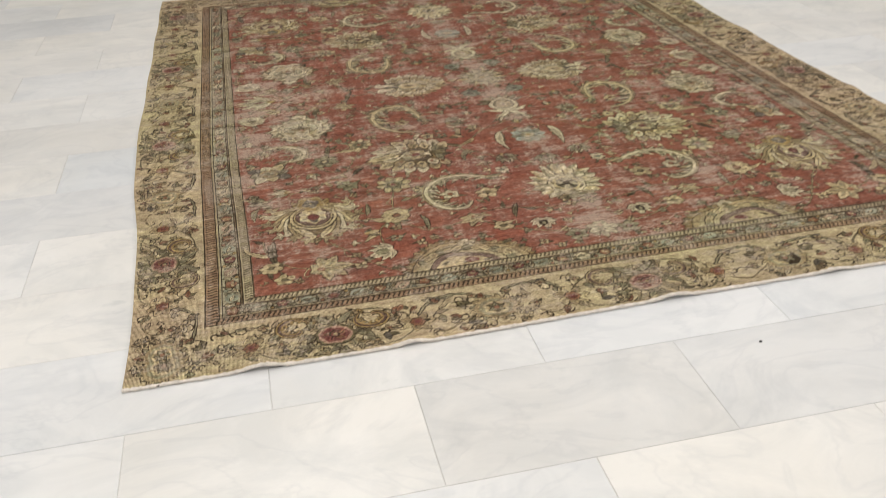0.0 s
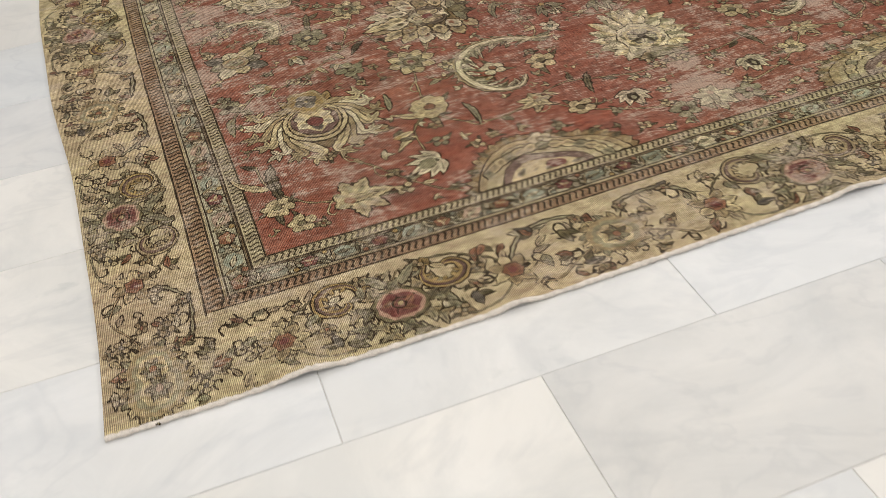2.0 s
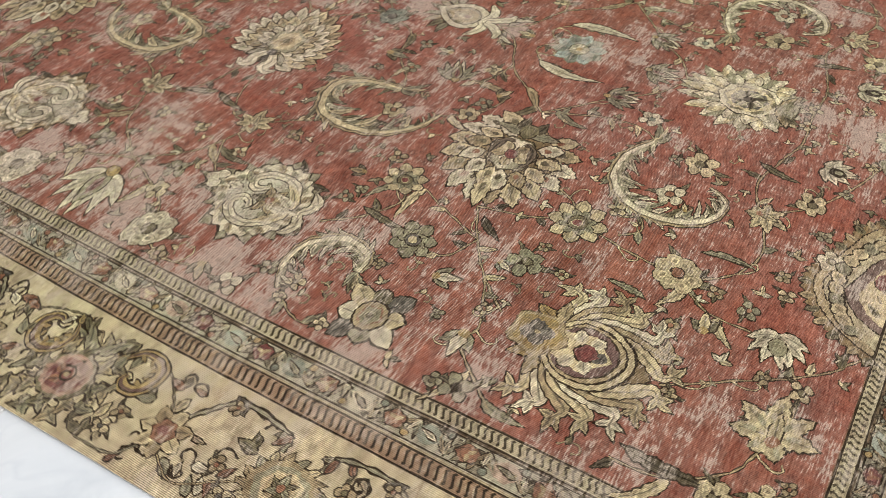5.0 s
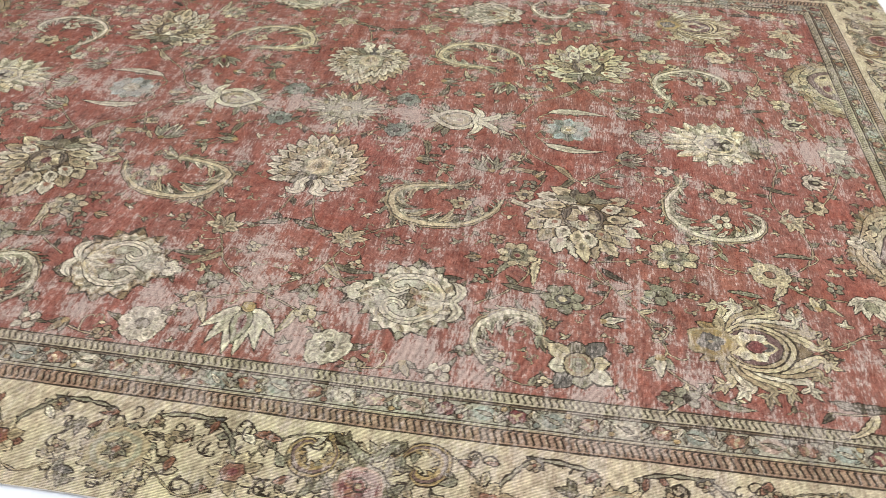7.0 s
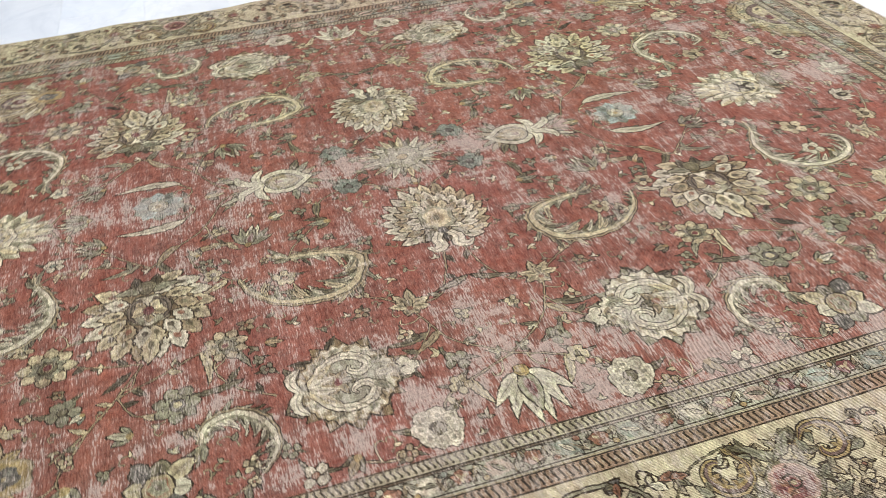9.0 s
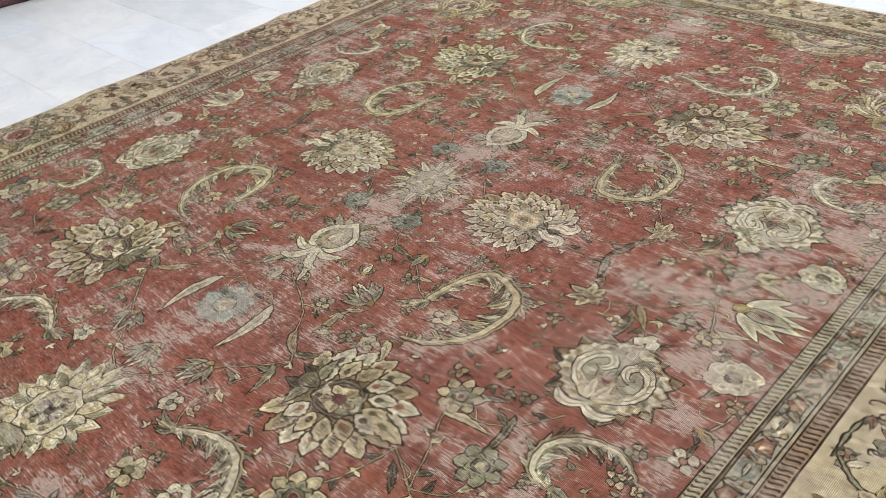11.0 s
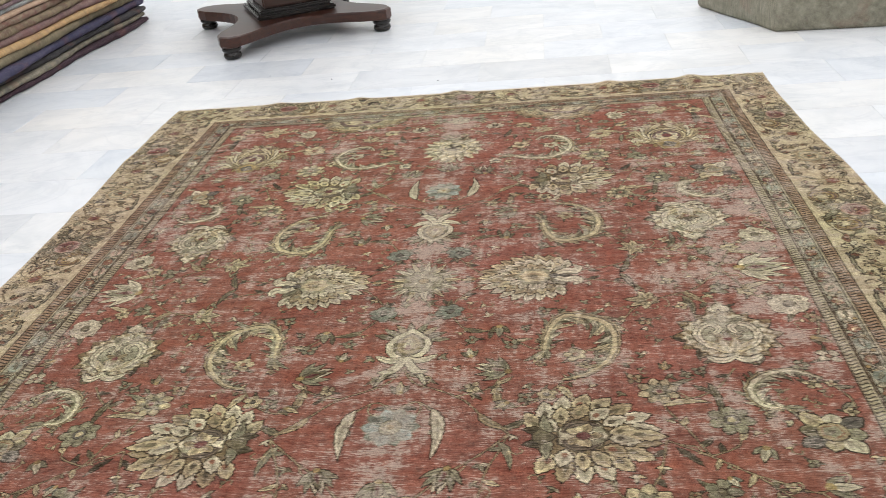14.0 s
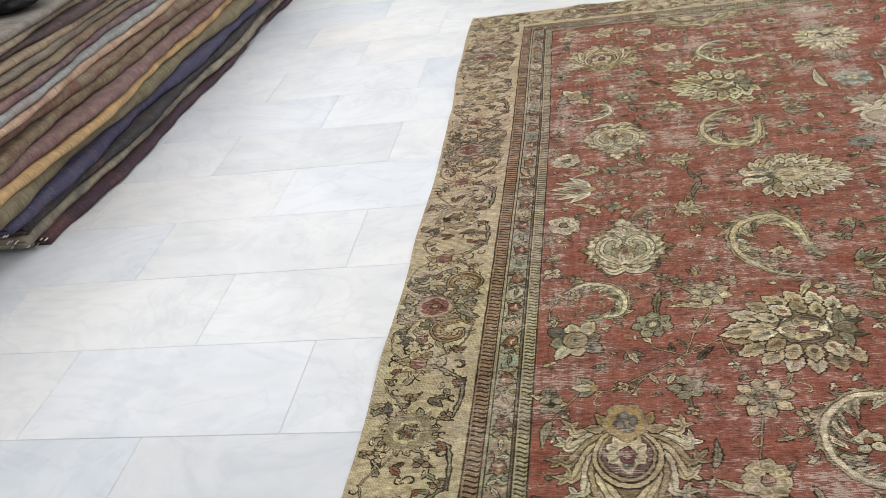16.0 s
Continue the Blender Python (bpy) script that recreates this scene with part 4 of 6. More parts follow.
field = field_panel()
ring("main_border", 0, (0.405, 0.345, 0.212), "tan outer border with scrolling vine")
ring("guard_stripe", 1, (0.255, 0.170, 0.100), "narrow brown guard stripe")
ring("thin_line", 2, (0.31, 0.26, 0.15))
ring("inner_border", 3, (0.30, 0.285, 0.195), "faded sage inner border")
ring("thin_line", 4, (0.10, 0.07, 0.035))
ring("guard_stripe", 5, (0.33, 0.29, 0.18), "narrow speckled tan guard stripe")
ring("thin_line", 6, (0.15, 0.08, 0.04))


def backing():
    # cotton foundation seen at the rug's cut edge, down to the floor where it lies flat
    w = Weave()
    loop = []
    for c0, c1 in (((-HALF_U, -HALF_S), (HALF_U, -HALF_S)), ((HALF_U, -HALF_S), (HALF_U, HALF_N)), ((HALF_U, HALF_N), (-HALF_U, HALF_N)), ((-HALF_U, HALF_N), (-HALF_U, -HALF_S))):
        n = int(math.dist(c0, c1) / 0.02)
        loop += [(c0[0] + (c1[0] - c0[0]) * i / n, c0[1] + (c1[1] - c0[1]) * i / n) for i in range(n)]
    bm = bmesh.new()
    top = [bm.verts.new(rug_place(u, v, -0.0004)) for u, v in loop]
    low = [bm.verts.new(rug_place(u * 0.9995, v * 0.9995, -0.0068)) for u, v in loop]
    for i in range(len(loop)):
        j = (i + 1) % len(loop)
        bm.faces.new((low[i], low[j], top[j], top[i]))
    part("edge_binding", bm, COTTON, rug, "pale cotton edge")


def selvedge(name, c0, c1, rad):
    # the lumpy oversewn cord along an edge
    bm = bmesh.new()
    n = int(math.dist(c0, c1) / 0.009)
    rnd = random.Random(5)
    prev = None
    for i in range(n + 1):
        t = i / n
        u, v = c0[0] + (c1[0] - c0[0]) * t, c0[1] + (c1[1] - c0[1]) * t
        x, y, z = rug_place(u, v)
        r = rad * (0.75 + 0.5 * rnd.random())
        off = rnd.uniform(-0.0012, 0.0012)
        along_x = abs(c1[0] - c0[0]) > abs(c1[1] - c0[1])
        vs = []
        for k in range(6):
            a = 2 * math.pi * k / 6
            d, h = r * math.cos(a) + off, r * math.sin(a) - 0.003
            vs.append(bm.verts.new((x, y + d, max(z + h, 0.0005)) if along_x else (x + d, y, max(z + h, 0.0005))))
        if prev:
            for k in range(6):
                bm.faces.new((prev[k], prev[(k + 1) % 6], vs[(k + 1) % 6], vs[k]))
        prev = vs
    return smooth(part(name, bm, COTTON, rug, "lumpy pinkish oversewn edge cord"))


COTTON = plain_material("pale_cotton", (0.68, 0.62, 0.56), 0.95, 60, 0.3, relief=0.5)
backing()
selvedge("edge_cord", (-HALF_U, -HALF_S), (HALF_U, -HALF_S), 0.0062)
selvedge("edge_cord", (HALF_U, HALF_N), (-HALF_U, HALF_N), 0.0062)

# ---- the rug: field pattern ----
QUARTERS = ((-1, -1), (1, -1), (-1, 1), (1, 1))
SINGLES = (  # name, drawing, across, along, angle, size: one in each quarter
    ("leafy_palmette", leafy_palmette, 0.535, 0.845, 0, 0.185),
    ("fan_palmette", fan_palmette, 1.010, 1.275, 90, 0.175),
    ("rosette", rosette, 0.670, 1.100, 0, 0.072),
    ("rosette", rosette, 0.745, 0.665, 20, 0.058),
    ("rosette", lambda p: rosette(p, 7, SAGE, SLATE, CREAM), 0.915, 0.797, 0, 0.058),
    ("small_flower", small_flower, 0.326, 1.276, 0, 0.046),
    ("small_flower", lambda p: small_flower(p, 8, PALE), 1.180, 0.236, 0, 0.060),
    ("star_leaf", star_leaf, 0.765, 0.182, 205, 0.062),
    ("star_leaf", star_leaf, 0.433, 1.463, 60, 0.058),
    ("small_flower", lambda p: small_flower(p, 8, CREAM, RUST), 0.706, 1.360, 0, 0.056),
    ("lotus_flower", lotus, 0.190, 1.572, 80, 0.068),
    ("small_flower", small_flower, 0.339, 1.555, 30, 0.038),
    ("lotus_flower", lambda p: lotus(p, SAGE), 0.795, 1.605, 10, 0.082),
    ("bud", bud, 0.815, 1.462, 200, 0.050),
    ("star_leaf", lambda p: star_leaf(p, CREAM, SAGE), 1.010, 1.660, 200, 0.092),
    ("small_flower", lambda p: small_flower(p, 6, CREAM), 1.190, 1.615, 0, 0.040),
    ("small_flower", small_flower, 1.150, 1.700, 10, 0.036),
    ("square_bloom", composite, 1.140, 0.850, 10, 0.088),
    ("bud", lambda p: bud(p, PALE, SAGE), 1.110, 1.045, 0, 0.062),
    ("small_flower", lambda p: small_flower(p, 4, SAGE, UMBER), 1.205, 1.105, 0, 0.036),
    ("tulip", tulip, 0.284, 0.540, 200, 0.070),
    ("bud", lambda p: bud(p, SAGE, OLIVE), 0.287, 0.330, 90, 0.055),
    ("small_flower", lambda p: small_flower(p, 6, TEAL, SLATE), 0.115, 0.205, 0, 0.048),
    ("bud", bud, 0.307, 0.705, 150, 0.042),
    ("tulip", tulip, 0.165, 0.985, 105, 0.062),
    ("small_flower", lambda p: small_flower(p, 4, PALE, RUST), 1.215, 0.520, 40, 0.034),
    ("small_flower", lambda p: small_flower(p, 5, SAGE), 0.845, 1.058, 0, 0.044),
    ("bud", lambda p: bud(p, TAN, OLIVE), 0.775, 0.548, -80, 0.036),
    ("small_flower", small_flower, 1.073, 0.150, 0, 0.030),
    ("bud", lambda p: bud(p, PALE, SAGE), 0.975, 0.925, 110, 0.052),
    ("sickle_leaf", lambda p: p.shape(leaf_pts(-0.5, 0, 0, 1.1, 0.24, 0.45, n=14, saw=0.16), PALE, 3, 0.004), 0.150, 0.790, 62, 0.17),
    ("leaf", lambda p: p.shape(leaf_pts(-0.5, 0, 0, 1.1, 0.21, 0.2, n=12, saw=0.3), OLIVE, 3, 0.004), 0.720, 0.045, 60, 0.10),
    ("leaf", lambda p: p.shape(leaf_pts(-0.5, 0, 0, 1.1, 0.24, 0.1, n=12, saw=0.3), PALE, 3, 0.004), 0.060, 0.560, 60, 0.085),
    ("leaf", lambda p: p.shape(leaf_pts(-0.5, 0, 0, 1.2, 0.19, 0.25, n=12, saw=0.3), MOSS, 3, 0.004), 1.185, 1.510, 75, 0.150),
    ("leaf", lambda p: p.shape(leaf_pts(-0.5, 0, 0, 1.2, 0.18, -0.3, n=12, saw=0.3), SAGE, 3, 0.004), 0.600, 1.430, 110, 0.10),
    ("leaf", lambda p: p.shape(leaf_pts(-0.5, 0, 0, 1.2, 0.18, 0.25, n=12, saw=0.3), OLIVE, 3, 0.004), 0.900, 0.690, 70, 0.11),
    ("leaf", lambda p: p.shape(leaf_pts(-0.5, 0, 0, 1.2, 0.21, 0.25, n=12, saw=0.3), OLIVE, 3, 0.004), 0.270, 1.440, 60, 0.085),
    ("small_flower", lambda p: small_flower(p, 5, PALE, RUST), 0.470, 1.250, 0, 0.038),
    ("small_flower", lambda p: small_flower(p, 5, CREAM, RUST), 0.520, 0.475, 0, 0.034),
    ("leaf", lambda p: p.shape(leaf_pts(-0.5, 0, 0, 1.2, 0.21, -0.25, n=12, saw=0.3), SAGE, 3, 0.004), 0.585, 0.455, 120, 0.075),
    ("bud", lambda p: bud(p, CREAM, RUST), 0.500, 1.300, 200, 0.026),
    ("small_flower", lambda p: small_flower(p, 4, SAGE, OLIVE), 1.00, 0.135, 30, 0.034),
    ("bud", lambda p: bud(p, TAN, OLIVE), 1.215, 0.435, 30, 0.048),
    ("small_flower", lambda p: small_flower(p, 5, PALE, OLIVE), 0.505, 1.640, 0, 0.036),
    ("small_flower", lambda p: small_flower(p, 5, SAGE, WINE), 0.100, 1.690, 0, 0.040),
    ("bud", lambda p: bud(p, PALE, TEAL), 0.880, 1.020, 60, 0.034),
    ("leaf", lambda p: p.shape(leaf_pts(-0.5, 0, 0, 1.2, 0.27, 0.2, n=12, saw=0.3), MOSS, 3, 0.004), 0.790, 0.925, 40, 0.07),
    ("leaf", lambda p: p.shape(leaf_pts(-0.5, 0, 0, 1.2, 0.27, 0.2, n=12, saw=0.3), SAGE, 3, 0.004), 0.80, 1.290, 250, 0.07),
    ("small_flower", lambda p: small_flower(p, 5, CREAM, SLATE), 0.430, 0.665, 0, 0.030),
    ("bud", lambda p: bud(p, PALE, OLIVE), 0.200, 0.455, 260, 0.042),
    ("small_flower", lambda p: small_flower(p, 5, PALE, TEAL), 0.210, 1.10, 0, 0.032),
)
for su, sv in QUARTERS:
    for name, draw, a, b, ang, size in SINGLES:
        w = Weave()
        draw(Place(w, a, b, ang, size, su, sv))
        w.make(name, rug)
    for pale, pts, wide, teeth in ((CREAM, ((0.43, 0.445), (0.445, 0.335), (0.50, 0.265), (0.60, 0.295), (0.640, 0.385), (0.625, 0.485), (0.555, 0.570), (0.475, 0.600)), 0.030, 30),
                                   (PALE, ((0.300, 1.145), (0.385, 1.105), (0.475, 1.110), (0.545, 1.180), (0.560, 1.270), (0.510, 1.355), (0.435, 1.375), (0.395, 1.325)), 0.026, 28),
                                   (PALE, ((1.055, 0.750), (1.005, 0.735), (0.990, 0.665), (1.035, 0.605), (1.110, 0.590), (1.175, 0.625)), 0.023, 16)):
        w = Weave()
        acanthus(Place(w, 0, 0, 0, 1.0, su, sv), pts, wide, teeth, pale)
        w.make("scroll_leaf", rug)
for sv in (-1, 1):
    for su in (-1, 1):
        w = Weave()
        ogee_palmette(Place(w, 0.975, 0.405, -90, 0.165, su, sv), faded=(su, sv) == (-1, -1))
        w.make("ogee_palmette", rug)
        w = Weave()
        arch_piece(Place(w, 0.545, FIELD_S, 180, 1.0, su, sv))
        w.make("half_medallion", rug)
    for name, draw, b, ang, size in (("comb_palmette", comb_palmette, 1.290, -90, 0.165), ("diamond", diamond, 0.400, -90, 0.125), ("blue_flower", blue_flower, 0.790, 0, 0.085),
                                     ("tulip", tulip, 1.035, 90, 0.065), ("star_leaf", lambda p: star_leaf(p, PALE, SAGE), 1.665, 90, 0.07), ("bud", bud, 0.620, -90, 0.05)):
        w = Weave()
        draw(Place(w, 0, b, ang, size, 1, sv))
        w.make(name, rug)
for su in (-1, 1):
    for name, draw, a, ang, size in (("cream_palmette", cream_palmette, 0.395, 180, 0.165), ("tulip", lambda p: tulip(p, PALE, SAGE), 1.135, 0, 0.115), ("bud", bud, 0.165, 180, 0.04)):
        w = Weave()
        draw(Place(w, a, 0, ang, size, su, -1))
        w.make(name, rug)
w = Weave()
star_rosette(Place(w, 0, 0, 0, 0.155))
w.make("star_rosette", rug)

# thin flowering vines between the blooms
VINES = (
    ((0.0, 0.52), (0.05, 0.60), (0.17, 0.66), (0.26, 0.76), (0.33, 0.83)),
    ((0.17, 0.66), (0.28, 0.62), (0.29, 0.54)),
    ((0.74, 0.87), (0.84, 0.93), (0.93, 1.00), (1.00, 1.08)),
    ((0.84, 0.93), (0.92, 0.89), (0.92, 0.80)),
    ((0.93, 1.00), (1.05, 1.06), (1.11, 1.05), (1.17, 1.12), (1.22, 1.18)),
    ((0.84, 0.93), (0.80, 0.83), (0.75, 0.73), (0.75, 0.67)),
    ((0.74, 0.87), (0.71, 0.99), (0.67, 1.10), (0.70, 1.24), (0.71, 1.36), (0.66, 1.46), (0.55, 1.50), (0.43, 1.46)),
    ((0.43, 1.46), (0.34, 1.56), (0.24, 1.62), (0.13, 1.66), (0.0, 1.70)),
    ((0.43, 1.46), (0.33, 1.42), (0.22, 1.44), (0.12, 1.47), (0.0, 1.46)),
    ((0.71, 1.36), (0.78, 1.45), (0.79, 1.58), (0.86, 1.66), (0.95, 1.68), (1.03, 1.66)),
    ((0.86, 1.66), (0.80, 1.72), (0.74, 1.76)),
    ((1.01, 1.44), (0.94, 1.53), (0.86, 1.66)),
    ((1.03, 1.66), (1.12, 1.62), (1.19, 1.53), (1.20, 1.42)),
    ((0.0, 0.12), (0.10, 0.20), (0.17, 0.31), (0.28, 0.34), (0.37, 0.42), (0.43, 0.45)),
    ((0.10, 0.20), (0.14, 0.12), (0.22, 0.03)),
    ((0.55, 0.03), (0.65, 0.05), (0.75, 0.10), (0.765, 0.18), (0.85, 0.16), (0.93, 0.12), (1.02, 0.0)),
    ((0.85, 0.16), (0.93, 0.20), (0.97, 0.24)),
    ((0.765, 0.18), (0.70, 0.26), (0.64, 0.36)),
    ((1.02, 0.0), (1.06, 0.10), (1.10, 0.19), (1.18, 0.24), (1.23, 0.33), (1.21, 0.43)),
    ((0.97, 0.57), (0.90, 0.66), (0.82, 0.70), (0.75, 0.67)),
    ((1.18, 0.63), (1.22, 0.72), (1.20, 0.80), (1.14, 0.85)),
    ((0.48, 0.60), (0.42, 0.68), (0.34, 0.72), (0.30, 0.71)),
    ((0.33, 0.83), (0.24, 0.92), (0.17, 0.98), (0.08, 1.08), (0.0, 1.12)),
    ((0.33, 0.83), (0.27, 0.98), (0.26, 1.08), (0.30, 1.15)),
    ((0.67, 1.10), (0.61, 1.06), (0.58, 1.00)),
    ((0.55, 1.20), (0.62, 1.24), (0.66, 1.20)),
    ((0.0, 0.72), (0.06, 0.68), (0.12, 0.74), (0.13, 0.80)),
)
for su, sv in QUARTERS:
    w = Weave()
    pl = Place(w, 0, 0, 0, 1.0, su, sv)
    rnd = random.Random(3)
    for pts in VINES:
        vine(pl, pts, 0.0047, UMBER, TAN, 1)
        line = spline(pts, 5)
        for i in range(2, len(line) - 1, 4):
            (x, y), (x1, y1) = line[i], line[i + 1]
            a = math.degrees(math.atan2(y1 - y, x1 - x)) + rnd.choice((-1, 1)) * rnd.uniform(35, 70)
            pick = rnd.random()
            if pick < 0.22:
                # a long sickle leaf
                h = rnd.choice((-1, 1))
                pl.shape(leaf_pts(x, y, a * 0.6, rnd.uniform(0.075, 0.115), 0.026, 0.45 * h, n=12, saw=0.18), rnd.choice((OLIVE, SAGE, CREAM, TAN)), 1.5, 0.0028)
            elif pick < 0.55:
                c, s, h = math.cos(radians(a)), math.sin(radians(a)), rnd.choice((-1, 1))
                vine(pl, [(x + c * p - s * q * h, y + s * p + c * q * h) for p, q in ((0, 0), (0.022, 0.004), (0.042, 0.016), (0.044, 0.032), (0.032, 0.036))], 0.0036, UMBER, CREAM, 1.2, 3)
            else:
                pl.shape(leaf_pts(x, y, a, rnd.uniform(0.030, 0.052), 0.017, rnd.uniform(-0.3, 0.3), n=9, saw=0.2), rnd.choice((OLIVE, SAGE, CREAM, MOSS)), 1.6, 0.0025)
    # small sprigs and curls in the open ground
    spots = [(a, b, 0.9 * size) for _, _, a, b, _, size in SINGLES] + [(0.975, 0.405, 0.15), (0.395, 0, 0.15), (0, 1.29, 0.15), (0, 0, 0.14), (0, 0.4, 0.1), (0, 0.79, 0.08), (0.545, 1.787, 0.19), (1.135, 0, 0.1)]
    spots += [(0.545, 0.40, 0.10), (0.47, 1.24, 0.10)]
    made = 0
    for _ in range(900):
        a, b = rnd.uniform(0.03, 1.23), rnd.uniform(0.03, 1.75)
        r = rnd.uniform(0.014, 0.026)
        if made > 150 or any(math.hypot(a - x, b - y) < q + r * 0.9 for x, y, q in spots):
            continue
        spots.append((a, b, r * 1.15))
        made += 1
        p = Place(w, a, b, rnd.uniform(0, 360), r, su, sv)
        pick = rnd.random()
        if pick < 0.35:
            vine(p, ((-1.2, 0), (-0.3, 0.5), (0.6, 0.4), (0.8, -0.3), (0.2, -0.5)), 0.0032, MOSS, TAN, 1, 4)
            p.shape(leaf_pts(-0.4, 0.3, 80, 0.9, 0.5), rnd.choice((CREAM, SAGE, OLIVE)), 1.6, 0.0025)
        elif pick < 0.75:
            for t in (0, 70, -75):
                p.shape(leaf_pts(-0.3, 0, t, 1.2 if t == 0 else 0.9, 0.45), rnd.choice((CREAM, SAGE, OLIVE, PALE)), 1.6, 0.0026)
        else:
            small_flower(p, 4, rnd.choice((CREAM, SAGE, TAN)), rnd.choice((OLIVE, RUST)))
    w.make("vine", rug, "thin olive vine with small leaves", "stuff")


# ---- the rug: border pattern ----
def border_at(side, x=0.0, y=0.0, size=1.0, angle=0.0, weave=None):
    """A motif's frame in which x runs along one border, y from the rug's edge inwards."""
    pl = Place(weave, x, y, angle, size)
    pl.side = side
    return pl


def Side(weave, side, x=0.0, y=0.0, size=1.0, angle=0.0):
    return border_at(side, x, y, size, angle, weave)


def border_medallion(p):
    # a red rose in a pale ring, wrapped in rows of dark feathered leaves
    for row, (r0, n, long) in enumerate(((0.78, 20, 0.52), (0.56, 16, 0.46))):
        for i in range(n):
            a = 360 * (i + 0.4 * row) / n
            p.shape(leaf_pts(r0 * math.cos(radians(a)), 0.92 * r0 * math.sin(radians(a)), a + (42 if i % 2 else -30), long, 0.22, 0.3 if i % 2 else -0.3, 0.9, 9, 0.2), (SAGE, TAN, (0.30, 0.26, 0.16), OLIVE)[i % 4], 2 + 0.6 * row + 0.01 * i, 0.0030)
    p.shape(disc_pts(0, 0, 0.60, 0.55, 26, 0.06, 11), OLIVE, 3.3, 0.003)
    p.shape(disc_pts(0, 0, 0.52, 0.48, 24, 0.04, 9), (0.36, 0.23, 0.17), 3.6, 0.003)
    p.shape(disc_pts(0, 0, 0.43, 0.39, 22, 0.07, 6), WINE, 4, 0.0026)
    for i in range(5):
        p.shape(leaf_pts(0.10 * math.cos(radians(72 * i)), 0.10 * math.sin(radians(72 * i)), 72 * i + 25, 0.30, 0.19, 0.3), (RUST, (0.17, 0.06, 0.05))[i % 2], 4.4, 0.0024)
    spiral(p, 0, 0, 0.22, 40, 1.3, UMBER, 4.8, 0.022)
    p.shape(disc_pts(0, 0, 0.07, n=7), TAN, 5.2)
    # two pointed leaves rise towards the field
    for s in (1, -1):
        p.shape(leaf_pts(s * 0.18, 0.62, 90 - s * 24, 0.72, 0.26, -s * 0.25, n=10, saw=0.2), SAGE, 3.1, 0.0032)


def oval_medallion(p):
    # faint rings of outline with a leafy heart and a ruff
    for i in range(16):
        a = 22.5 * i
        p.shape(leaf_pts(0.9 * math.cos(radians(a)), 0.78 * math.sin(radians(a)), a + 20, 0.36, 0.22, 0.2), (TAN, SAGE, CREAM)[i % 3], 1.8, 0.0026)
    for k, (q, d) in enumerate(((1.0, TAN), (0.80, SAGE), (0.60, CREAM), (0.44, TAN))):
        p.shape(disc_pts(0, 0, q, q * 0.86, 30, 0.03 + 0.02 * k, 9 - k), d, 2.2 + 0.4 * k, 0.0030)
    for i in range(6):
        p.shape(leaf_pts(0, 0, 60 * i + 15, 0.42, 0.2, 0.2), (OLIVE, SAGE)[i % 2], 4.2, 0.0026)
    p.shape(disc_pts(0, 0, 0.13, n=8), RUST, 4.8, 0.002)


def red_flower(p):
    for i in range(7):
        a = 360 * i / 7
        p.shape(leaf_pts(0.2 * math.cos(radians(a)), 0.2 * math.sin(radians(a)), a, 0.8, 0.5, blunt=1.0), TAN if i % 2 else CREAM, 3, 0.0022)
    p.shape(disc_pts(0, 0, 0.42, n=12, wob=0.1, k=6), RUST, 4, 0.0025)
    p.shape(disc_pts(0, 0, 0.2, n=8), WINE, 4.6, 0.002)


